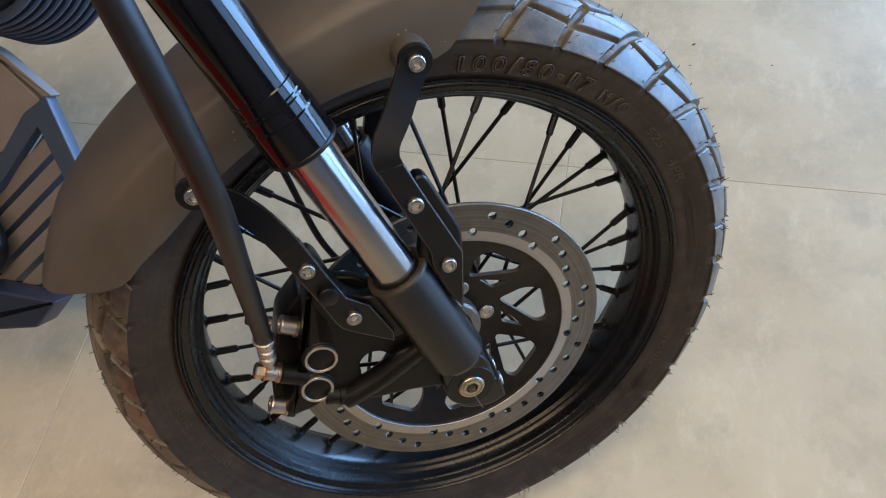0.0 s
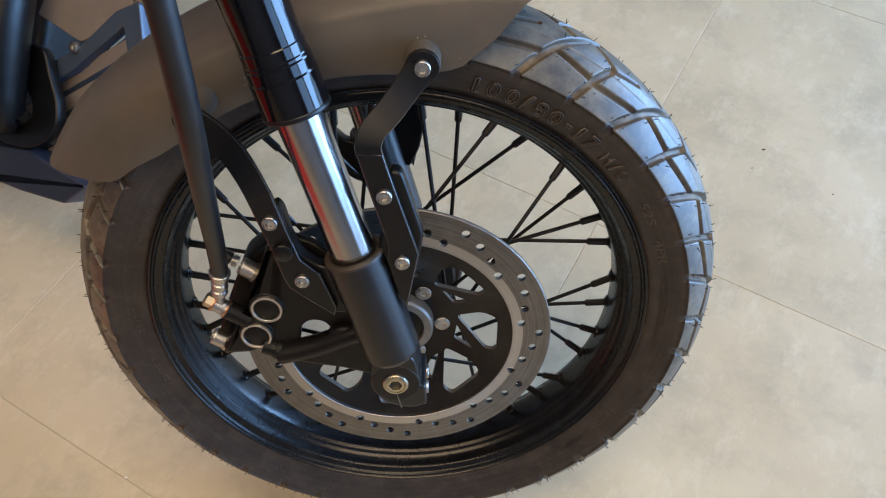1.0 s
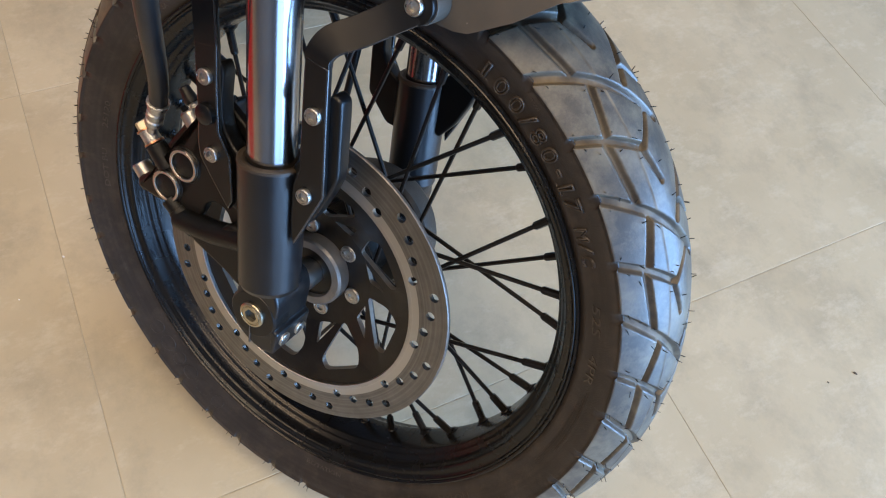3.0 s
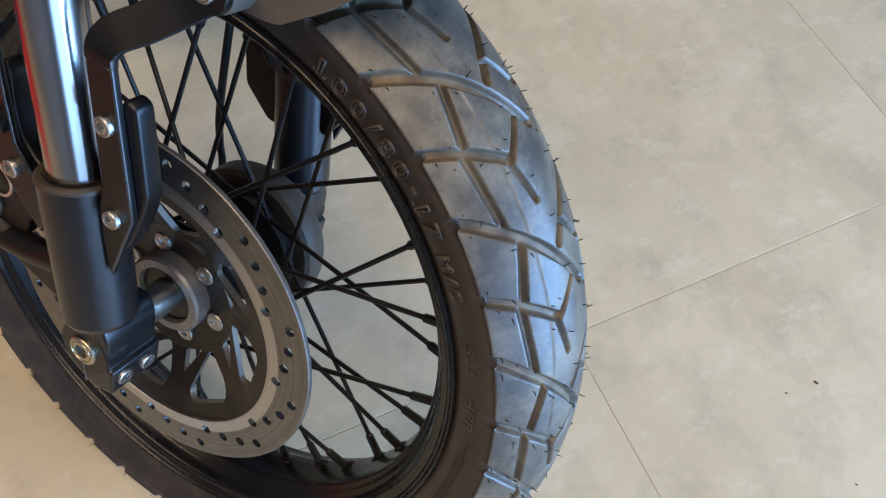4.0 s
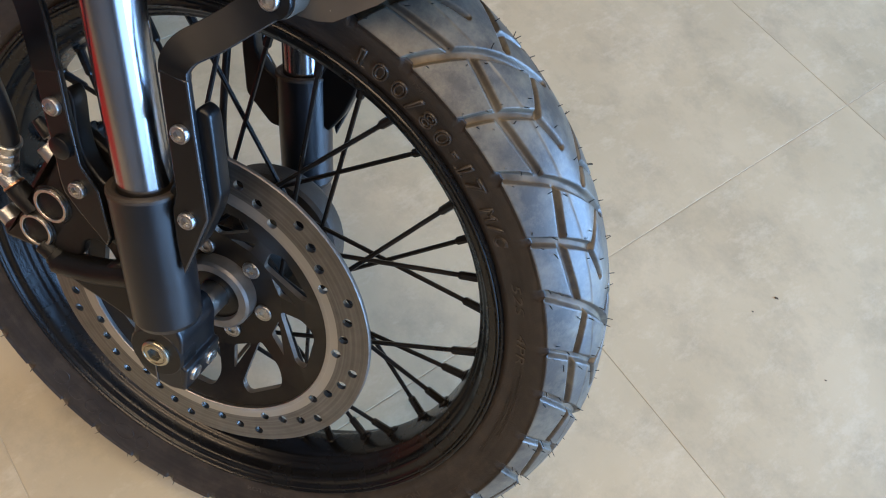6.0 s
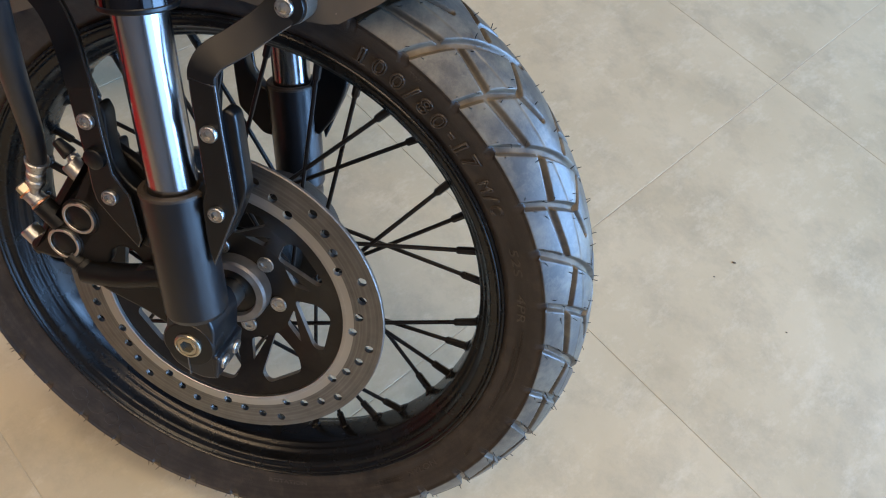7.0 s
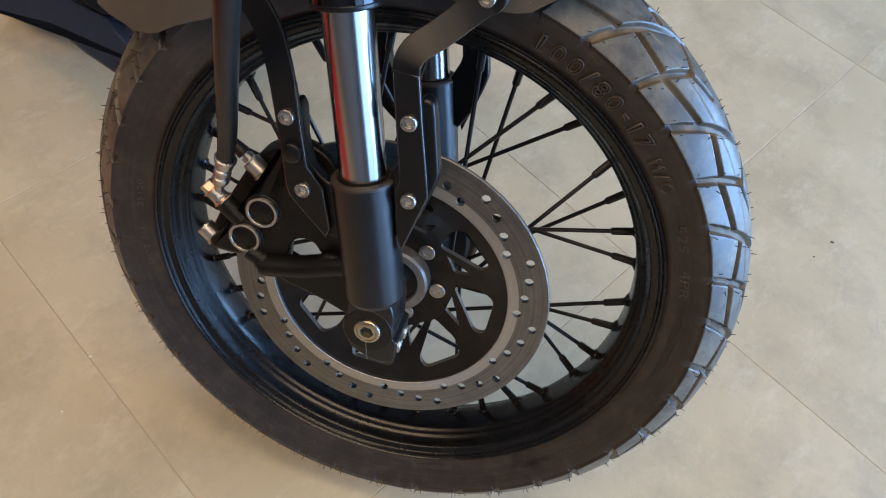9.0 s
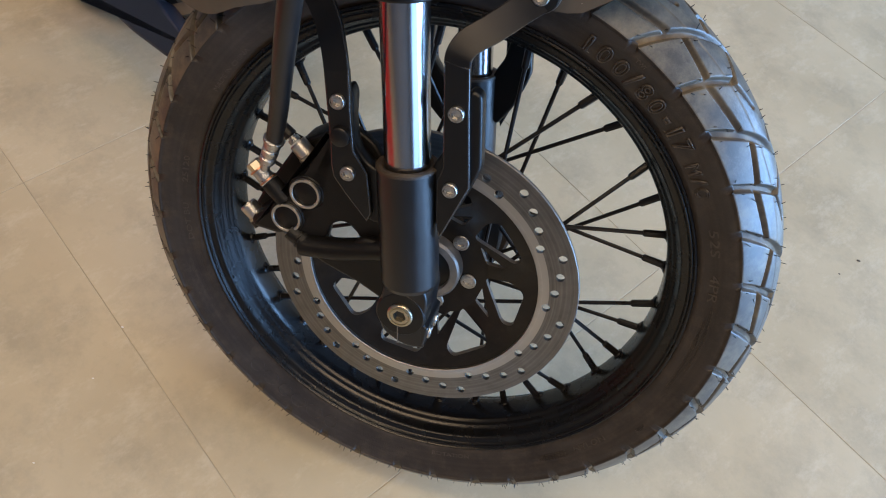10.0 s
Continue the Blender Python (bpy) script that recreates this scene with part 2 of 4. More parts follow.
nt = M["tile"].node_tree
info, shift = nt.nodes.new("ShaderNodeObjectInfo"), nt.nodes.new("ShaderNodeMath")
shift.operation = "MULTIPLY"
shift.inputs[1].default_value = 37.0
nt.links.new(info.outputs["Random"], shift.inputs[0])
for node in nt.nodes:
    if node.bl_idname == "ShaderNodeMapping":
        nt.links.new(shift.outputs[0], node.inputs["Location"])

# ---------- mesh helpers (bike parts in metres from the wheel centre: x ahead, y to the bike's left, z up in the wheel plane) ----------
TYRE_R, AXLE_H, LEAN = 0.296, 0.2758, 23.38
FRONT = pose(0, 0, AXLE_H, -LEAN, 0, 0)
BASE = Matrix.Translation((0, 0, TYRE_R))


def smooth_by_angle(me, degrees=35):
    me.polygons.foreach_set("use_smooth", [True] * len(me.polygons))
    me.set_sharp_from_angle(angle=radians(degrees))
    flat = {k for p in me.polygons if p.loop_total > 8 for k in p.edge_keys}  # flat caps keep their own shading
    if flat:
        sharp = me.attributes.get("sharp_edge") or me.attributes.new("sharp_edge", "BOOLEAN", "EDGE")
        for e in me.edges:
            if e.key in flat:
                sharp.data[e.index].value = True


def mesh_of(name, bm, mat, flat=False):
    bmesh.ops.recalc_face_normals(bm, faces=bm.faces)
    me = bpy.data.meshes.new(name)
    bm.to_mesh(me)
    bm.free()
    me.materials.append(mat)
    if not flat:
        smooth_by_angle(me)
    return me


def part(name, data, mat, parent, label="", m=None):
    """One mesh object under a thing or a part; data is a bmesh or a finished mesh."""
    me = mesh_of(name, data, mat) if isinstance(data, bmesh.types.BMesh) else data
    ob = new(name, me)
    ob.parent = parent
    ob.matrix_basis = (BASE if parent == motorcycle else Matrix()) @ (m or Matrix())
    if label:
        tagged(ob, label)
    return ob


def lathe(profile, n=96, closed=True, bm=None):
    """Turns (radius, y) pairs round the axle."""
    bm = bm or bmesh.new()
    rings = [[bm.verts.new((r * math.cos(a), y, r * math.sin(a))) for a in (2 * math.pi * i / n for i in range(n))] for r, y in profile]
    for a, b in zip(rings, rings[1:] + rings[:1] if closed else rings[1:]):
        for i in range(n):
            bm.faces.new((a[i], a[(i + 1) % n], b[(i + 1) % n], b[i]))
    return bm


def rod(p, q, r0, r1=None, n=20, bevel=0.0, bm=None):
    """A round bar from p to q, with a small bevel at both ends."""
    bm = bm or bmesh.new()
    p, q = Vector(p), Vector(q)
    d = (q - p).normalized()
    u = d.orthogonal().normalized()
    v = d.cross(u)
    r1 = r0 if r1 is None else r1
    rings = [(p, r0 - bevel), (p + d * bevel, r0), (q - d * bevel, r1), (q, r1 - bevel)] if bevel else [(p, r0), (q, r1)]
    vs = [[bm.verts.new(c + r * (math.cos(a) * u + math.sin(a) * v)) for a in (2 * math.pi * i / n for i in range(n))] for c, r in rings]
    for a, b in zip(vs, vs[1:]):
        for i in range(n):
            bm.faces.new((a[i], a[(i + 1) % n], b[(i + 1) % n], b[i]))
    bm.faces.new(vs[0][::-1])
    bm.faces.new(vs[-1])
    return bm


def turned(axis_p, axis_d, profile, n=40, caps=True, bm=None):
    """Turns (distance along, radius) pairs round a line."""
    bm = bm or bmesh.new()
    p, d = Vector(axis_p), Vector(axis_d).normalized()
    u = d.orthogonal().normalized()
    v = d.cross(u)
    held = []  # long straight runs get a loop close to each end, so that their shading stays straight
    for (k0, r0), (k1, r1) in zip(profile, profile[1:]):
        held.append((k0, r0))
        run = abs(k1 - k0)
        if run > 0.0018:
            held += [(k0 + (k1 - k0) * t, r0 + (r1 - r0) * t) for t in (0.0004 / run, 1 - 0.0004 / run)]
    profile = held + [profile[-1]]
    vs = [[bm.verts.new(p + d * k + r * (math.cos(a) * u + math.sin(a) * v)) for a in (2 * math.pi * i / n for i in range(n))] for k, r in profile]
    for a, b in zip(vs, vs[1:]):
        for i in range(n):
            bm.faces.new((a[i], a[(i + 1) % n], b[(i + 1) % n], b[i]))
    if caps:
        bm.faces.new(vs[0][::-1])
        bm.faces.new(vs[-1])
    return bm


def spline(points, steps=8):
    """Catmull-Rom through the points."""
    ps = [Vector(p) for p in points]
    ps = [ps[0] * 2 - ps[1]] + ps + [ps[-1] * 2 - ps[-2]]
    out = []
    for i in range(1, len(ps) - 2):
        a, b, c, d = ps[i - 1:i + 3]
        for k in range(steps):
            t = k / steps
            out.append(0.5 * (2 * b + (c - a) * t + (2 * a - 5 * b + 4 * c - d) * t * t + (3 * b - a - 3 * c + d) * t ** 3))
    return out + [ps[-2]]


def tube(points, radius, n=16, steps=8, bm=None):
    """A round tube along a smooth line; radius is a number or a function of 0..1."""
    bm = bm or bmesh.new()
    ps = spline(points, steps)
    u = None
    vs = []
    for i, p in enumerate(ps):
        d = (ps[min(i + 1, len(ps) - 1)] - ps[max(i - 1, 0)]).normalized()
        u = (u - d * u.dot(d)).normalized() if u else d.orthogonal().normalized()
        v = d.cross(u)
        r = radius(i / (len(ps) - 1)) if callable(radius) else radius
        vs.append([bm.verts.new(p + r * (math.cos(a) * u + math.sin(a) * v)) for a in (2 * math.pi * k / n for k in range(n))])
    for a, b in zip(vs, vs[1:]):
        for i in range(n):
            bm.faces.new((a[i], a[(i + 1) % n], b[(i + 1) % n], b[i]))
    bm.faces.new(vs[0][::-1])
    bm.faces.new(vs[-1])
    return bm


def slab(outline, y0, y1, bevel=0.0, bm=None):
    """A plate in the wheel plane: (x, z) outline, from y0 to y1."""
    own = bmesh.new()
    vs = [own.verts.new((x, y0, z)) for x, z in outline]
    face = own.faces.new(vs)
    made = bmesh.ops.extrude_face_region(own, geom=[face])
    bmesh.ops.translate(own, verts=[g for g in made["geom"] if isinstance(g, bmesh.types.BMVert)], vec=(0, y1 - y0, 0))
    if bevel:
        edges = [e for e in own.edges if abs(e.verts[0].co.y - e.verts[1].co.y) < 1e-7]
        bmesh.ops.bevel(own, geom=edges, offset=bevel, segments=3, profile=0.5, affect="EDGES")
    if bm is None:
        return own
    me = bpy.data.meshes.new("tmp")
    own.to_mesh(me)
    own.free()
    bm.from_mesh(me)
    bpy.data.meshes.remove(me)
    return bm


def rounded(points, radius, n=5):
    """Rounds the corners of an (x, z) outline."""
    out = []
    k = len(points)
    for i in range(k):
        a, b, c = (Vector(points[j % k]) for j in (i - 1, i, i + 1))
        r = radius[i] if isinstance(radius, (list, tuple)) else radius
        d0, d1 = (a - b), (c - b)
        r = min(r, 0.45 * d0.length, 0.45 * d1.length)
        p, q = b + d0.normalized() * r, b + d1.normalized() * r
        out += [tuple((1 - t) ** 2 * p + 2 * t * (1 - t) * b + t * t * q) for t in (j / n for j in range(n + 1))]
    return out


def ribbon(points, widths, normals, thick, steps=6, bm=None):
    """A flat bar that follows a line: widths across, a normal at each point, a thickness."""
    ps = spline(points, steps)
    ns = spline(normals, steps)
    ws = spline([(w, 0, 0) for w in widths], steps)
    bm = bm or bmesh.new()
    rings = []
    for i, p in enumerate(ps):
        d = (ps[min(i + 1, len(ps) - 1)] - ps[max(i - 1, 0)]).normalized()
        n = (ns[i] - d * ns[i].dot(d)).normalized()
        s = d.cross(n) * ws[i].x / 2
        h = n * thick / 2
        rings.append([bm.verts.new(p + q) for q in (s + h * 0.4, s * 0.94 + h, -s * 0.94 + h, -s + h * 0.4, -s - h * 0.4, -s * 0.94 - h, s * 0.94 - h, s - h * 0.4)])
    for a, b in zip(rings, rings[1:]):
        for i in range(8):
            bm.faces.new((a[i], a[(i + 1) % 8], b[(i + 1) % 8], b[i])).material_index = 1 - i % 2
    bm.faces.new(rings[0][::-1])
    bm.faces.new(rings[-1])
    return bm


def socket_bolt(r, h, socket=0.5, depth=0.6):
    """A round bolt head on the y axis, facing -y, with a hexagon recess."""
    bm = bmesh.new()
    n = 24
    prof = [(r, 0), (r, -h * 0.72), (r * 0.95, -h * 0.90), (r * 0.88, -h), (r * 0.80, -h), (r * 0.77, -h * 0.80), (r * 0.72, -h * 0.80), (r * 0.69, -h * 0.98), (r * 0.60, -h)]
    rings = [[bm.verts.new((q * math.cos(a), y, q * math.sin(a))) for a in (2 * math.pi * i / n for i in range(n))] for q, y in prof]
    for q, y in ((socket * r, -h), (socket * r, -h * (1 - depth))):
        ring = []
        for i in range(n):
            a = 2 * math.pi * i / n
            s = math.cos(math.pi / 6) / math.cos((a % (math.pi / 3)) - math.pi / 6)
            ring.append(bm.verts.new((q * s * math.cos(a), y, q * s * math.sin(a))))
        rings.append(ring)
    for a, b in zip(rings, rings[1:]):
        for i in range(n):
            bm.faces.new((a[i], a[(i + 1) % n], b[(i + 1) % n], b[i]))
    bm.faces.new(rings[-1])
    bm.faces.new(rings[0][::-1])
    return bm


def along(table, x):
    """Straight-line values between (x, y) pairs."""
    return float(np.interp(x, [a for a, _ in table], [b for _, b in table]))


# ---------- room ----------
def box(lo, hi):
    bm = bmesh.new()
    bmesh.ops.create_cube(bm, size=1.0)
    for v in bm.verts:
        v.co = [(a + b) / 2 + c * (b - a) for a, b, c in zip(lo, hi, v.co)]
    return bm


def structure(name, bm, mat, label, category=""):
    ob = new(name, mesh_of(name, bm, mat, True))
    return tagged(ob, label, category or name.split("_")[0], kind="structure")


floor = structure("floor", box((-4.2, -4.2, -0.20), (3.4, 4.2, -0.0006)), M["grout"], "beige tiled showroom floor with thin grey joints", "floor")
structure("ceiling", box((-4.2, -4.2, WALL_H), (3.4, 4.2, WALL_H + 0.15)), M["ceiling"], "plain pale grey painted showroom ceiling", "ceiling")
structure("wall_rear", box((-4.2, -4.2, -0.004), (-4.0, 4.2, WALL_H)), M["wall"], "plain grey painted showroom wall", "wall")
structure("wall_left", box((-4.0, 4.0, -0.004), (3.4, 4.2, WALL_H)), M["wall"], "plain grey painted showroom wall", "wall")
structure("wall_right", box((-4.0, -4.2, -0.004), (3.4, -4.0, WALL_H)), M["wall"], "plain pale grey painted showroom wall", "wall")
for lo, hi in (((WINDOW_X, -4.0, -0.004), (3.4, -2.82, WALL_H)), ((WINDOW_X, 2.48, -0.004), (3.4, 4.0, WALL_H)), ((WINDOW_X, -2.82, 1.66), (3.4, 2.48, WALL_H))):
    structure("wall_window", box(lo, hi), M["wall"], "plain grey wall around the shop window", "wall")

window_1 = structure("window_1", box((WINDOW_X - 0.11, -2.87, 1.60), (WINDOW_X - 0.03, 2.53, 1.68)), M["frame"], "wide shop window with a dark grey metal frame", "window")
for y0, y1 in ((-2.87, -2.79), (-1.03, -0.97), (0.72, 0.82), (2.45, 2.53)):
    post = new("window_post", mesh_of("window_post", box((WINDOW_X - 0.11, y0, 0.0), (WINDOW_X - 0.03 - (0.03 if -2 < y0 < 2 else 0), y1, 1.599)), M["frame"], True))
    post.parent = window_1

# red sheet added out of view, so that the fork reflects a red streak
tagged(new("mat", mesh_of("mat", box((-3.00, -1.12, 0.0), (-0.68, -0.10, 0.006)), M["redsheet"], True)), "plain red sheet on the tiles, added for red reflections in the fork", "mat")

# ---------- the motorcycle ----------
motorcycle = tagged(new("motorcycle"), "black motorcycle with spoked front wheel, leaning on a tiled floor", "motorcycle")
motorcycle.matrix_world = FRONT @ Matrix.Translation((0, 0, -TYRE_R))
motorcycle.empty_display_size = 0.1

# tyre: tread as relief over two mirrored halves, 19 repeats round the wheel
REPEATS = 19
PERIOD = 360.0 / REPEATS
NEAR_GROOVES = [  # (degrees, mm across) lines, half width in mm, dust in the groove
    (((2.0, -58), (0.0, -49), (-2.3, -39.5), (-4.7, -28.4), (-7.7, -15.0), (-11.0, 0.0), (-13.2, 8.0)), 2.9, 0.72),
    (((-11.0, 0.0), (-13.6, -11.8), (-15.7, -20.6), (-20.3, -14.4)), 1.8, 0.30),
    (((-8.6, -58), (-10.3, -48.5), (-12.0, -38.3), (-15.0, -21.0)), 2.7, 0.72),
    (((-4.6, -30.6), (-8.75, -34.3), (-12.2, -36.9)), 1.7, 0.16),
    (((-12.4, -38.2), (-16.9, -37.2), (-22.0, -35.2)), 1.7, 0.16),
]
SHIFT = 6.1


def tread_relief(deg, ymm):
    """Depth of the grooves in mm and the dust in them at an angle and a place across."""
    depth, dust = np.zeros_like(deg), np.zeros_like(deg)
    arc = 2 * math.pi * 290 / 360.0
    for side in (-1, 1):
        for line, half, soil in NEAR_GROOVES:
            for (a0, y0), (a1, y1) in zip(line, line[1:]):
                if side == 1:
                    a0, y0, a1, y1 = a0 + SHIFT, -y0, a1 + SHIFT, -y1
                for k in range(-2, 3):
                    px, py = (a0 + k * PERIOD) * arc, y0 * 1.12
                    qx, qy = (a1 + k * PERIOD) * arc, y1 * 1.12
                    dx, dy = qx - px, qy - py
                    x, y = deg * arc - px, ymm * 1.12 - py
                    t = np.clip((x * dx + y * dy) / (dx * dx + dy * dy), 0, 1)
                    d = np.hypot(x - t * dx, y - t * dy)
                    w = np.clip((half + 0.85 - d) / 2.0, 0, 1)
                    depth = np.maximum(depth, w * w * (3 - 2 * w) * 4.6)
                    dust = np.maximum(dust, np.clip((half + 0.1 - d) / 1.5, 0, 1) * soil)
    seam = np.clip(1 - np.abs(np.abs(ymm) - 25.2) / 0.9, 0, 1) * 0.35
    return np.where(depth > 0.2, depth, depth - seam), dust


SHOULDER, DROP = 0.0497, 0.0325
FAR_CROWN = 2.9  # the far shoulder is a little fuller than the near one


def tyre_section():
    """(radius, y, groove weight) from the near bead over the crown to the far bead."""
    half = []
    for i in range(97):
        y = SHOULDER * math.sin(0.5 * math.pi * i / 96)
        half.append((TYRE_R - DROP * (abs(y) / SHOULDER) ** 2.3, y, 1.0))
    half += [(0.2626, 0.0500, 1.0), (0.2618, 0.0500, 0.9), (0.2612, 0.0492, 0.6), (0.2600, 0.0484, 0.3), (0.2580, 0.0480, 0.1), (0.2540, 0.0467, 0), (0.2500, 0.0448, 0), (0.2450, 0.0423, 0), (0.2400, 0.0400, 0), (0.2360, 0.0384, 0),
             (0.2345, 0.0380, 0), (0.2330, 0.0372, 0), (0.2305, 0.0356, 0), (0.2280, 0.0335, 0), (0.2200, 0.0300, 0)]
    far = [(r if y > SHOULDER or g < 1 else TYRE_R - DROP * (y / SHOULDER) ** FAR_CROWN, y, g) for r, y, g in half]
    return [(r, -y, g) for r, y, g in half[:0:-1]] + far


def tyre_mesh():
    sec = tyre_section()
    n = REPEATS * 170
    r, y, g = (np.array(c) for c in zip(*sec))
    dr, dy = np.gradient(r), np.gradient(y)
    ln = np.hypot(dr, dy)
    nr, ny = dy / ln, -dr / ln
    deg = np.arange(n) * 360.0 / n
    one = 170
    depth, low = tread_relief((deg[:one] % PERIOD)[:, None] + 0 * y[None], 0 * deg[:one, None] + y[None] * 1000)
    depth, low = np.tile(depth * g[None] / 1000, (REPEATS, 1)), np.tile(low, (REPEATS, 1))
    rr, yy = r[None] - nr[None] * depth, y[None] - ny[None] * depth
    a = np.radians(deg + TREAD_PHASE)[:, None]
    co = np.stack([rr * np.cos(a), yy + 0 * a, rr * np.sin(a)], -1).reshape(-1, 3)
    m = len(sec)
    i, j = np.meshgrid(np.arange(n), np.arange(m - 1), indexing="ij")
    i2 = (i + 1) % n
    faces = np.stack([i * m + j, i * m + j + 1, i2 * m + j + 1, i2 * m + j], -1).reshape(-1, 4)
    me = bpy.data.meshes.new("tyre")
    me.from_pydata(co.tolist(), [], faces.tolist())
    me.materials.append(M["rubber"])
    me.materials.append(M["tread"])
    flags = (np.array(g)[:-1] > 0.9)
    me.polygons.foreach_set("material_index", np.tile(flags, n).astype(np.int32))
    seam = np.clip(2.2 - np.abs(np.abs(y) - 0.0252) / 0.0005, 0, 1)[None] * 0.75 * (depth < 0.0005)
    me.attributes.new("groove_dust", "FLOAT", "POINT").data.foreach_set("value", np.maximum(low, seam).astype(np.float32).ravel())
    me.polygons.foreach_set("use_smooth", [True] * len(me.polygons))
    me.update()
    return me


TREAD_PHASE = 67.5 - 3 * PERIOD
tyre = part("tyre", tyre_mesh(), None, motorcycle, "dusty black block-tread tyre with raised size lettering")

# raised lettering on the side wall
SIDE = [(r, y) for r, y, g in tyre_section() if y > 0.03 and r < 0.2585][::-1]


def wall_y(r):
    return along(SIDE, r)


def lettering(text, a0, a1, r0, height, outline=False, flip=False):
    """Raised writing bent round the near side wall, from one angle to another."""
    cu = bpy.data.curves.new("writing", "FONT")
    cu.body, cu.size = text, 1.0
    if outline:
        cu.fill_mode, cu.bevel_depth, cu.bevel_resolution, cu.resolution_u = "NONE", 0.037, 1, 5
    else:
        cu.extrude, cu.resolution_u = 0.02, 3
    ob = bpy.data.objects.new("writing", cu)
    scene.collection.objects.link(ob)
    me = bpy.data.meshes.new_from_object(ob.evaluated_get(bpy.context.evaluated_depsgraph_get()))
    bpy.data.objects.remove(ob)
    co = np.empty(len(me.vertices) * 3)
    me.vertices.foreach_get("co", co)
    co = co.reshape(-1, 3)
    lo, hi = co[:, 0].min(), co[:, 0].max()
    t = (co[:, 0] - lo) / (hi - lo)
    top = co[:, 1].max()
    a = np.radians(a0 + (a1 - a0) * t)
    up = co[:, 1] / top * height
    r = r0 - up if flip else r0 + up
    y = np.array([-wall_y(v) for v in r]) - co[:, 2] * height * (4.2 if outline else 4.0)
    out = np.stack([r * np.cos(a), y, r * np.sin(a)], -1)
    me.vertices.foreach_set("co", out.ravel())
    me.materials.clear()
    me.materials.append(M["letter"])
    me.update()
    return me


for text, mid, half, r0, h in (("1", 73.2, 0.55, 0.2352, 0.0140), ("0", 69.8, 1.30, 0.2352, 0.0140), ("0", 66.2, 1.30, 0.2352, 0.0140), ("/", 63.3, 1.05, 0.2350, 0.0152), ("8", 60.3, 1.25, 0.2352, 0.0140),
                               ("0", 57.0, 1.30, 0.2352, 0.0140), ("-", 53.8, 0.75, 0.2352, 0.0084), ("1", 51.3, 0.55, 0.2352, 0.0140), ("7", 48.2, 1.20, 0.2352, 0.0140),
                               ("M", 43.2, 1.15, 0.2360, 0.0105), ("/", 40.7, 0.8, 0.2360, 0.0115), ("C", 38.4, 0.95, 0.2360, 0.0105)):
    part("size_lettering", lettering(text, mid + half, mid - half, r0, h, True), None, tyre, "raised outlined size marking")
for mid in (73.2, 51.3):  # foot serif of each figure one
    foot = [(0.2352, mid + 1.15), (0.2352, mid - 1.15)]
    part("serif", tube([(r * math.cos(radians(a)), -wall_y(r) - 0.0002, r * math.sin(radians(a))) for r, a in foot], 0.0006, 6, 2), M["letter"], tyre)
for text, a0, a1, r0, h in (("52S", 30.4, 24.6, 0.2395, 0.0070), ("4PR", 20.6, 14.2, 0.2395, 0.0070), ("NYLON", -38.8, -30.4, 0.2450, 0.0050), ("ROTATION", -76.0, -66.3, 0.2400, 0.0036),
                            ("MADE IN CHINA", 156.5, 143.5, 0.2350, 0.0036), ("25120", 181.5, 174.8, 0.2385, 0.0044), ("DOT BU", 196.5, 187.0, 0.2385, 0.0044), ("TWI", 65.6, 63.6, 0.2535, 0.0030)):
    part("size_lettering", lettering(text, a0, a1, r0, h, False, text == "NYLON" or text == "ROTATION"), None, tyre, "raised size marking")

# unreadable small print as plain raised bars
bars = bmesh.new()
for a0, a1, r in ((12.5, -3.5, 0.2435), (9.0, -8.5, 0.2395), (-40.5, -48.5, 0.2435), (-41.0, -47.0, 0.2408), (-20.5, -23.0, 0.2500)):
    k = a0
    while k > a1:
        w = random.uniform(0.35, 0.75)
        for rr in (r, r + 0.0016):
            vs = [bars.verts.new((q * math.cos(radians(b)), -wall_y(q) - 0.0003, q * math.sin(radians(b)))) for q, b in ((rr, k), (rr, k - w), (rr + 0.0008, k - w), (rr + 0.0008, k))]
            bars.faces.new(vs)
        k -= w + 0.22
bmesh.ops.solidify(bars, geom=list(bars.faces), thickness=0.0006)
tagged(part("small_print", bars, M["letter"], tyre, "small unreadable raised print"), kind="stuff")

# maker's mark as plain raised ovals
for mid, half in ((-126.5, 1.7), (-121.8, 2.0), (-117.2, 1.5), (-112.9, 1.9), (-108.0, 2.2), (-103.2, 1.6)):
    ring = []
    for j in range(17):
        b = 2 * math.pi * j / 16
        a, q = radians(mid + half * math.cos(b)), 0.2458 + 0.0062 * math.sin(b)
        ring.append((q * math.cos(a), -wall_y(q), q * math.sin(a)))
    part("raised_oval", tube(ring, 0.00042, 6, 2), M["rubber"], tyre)

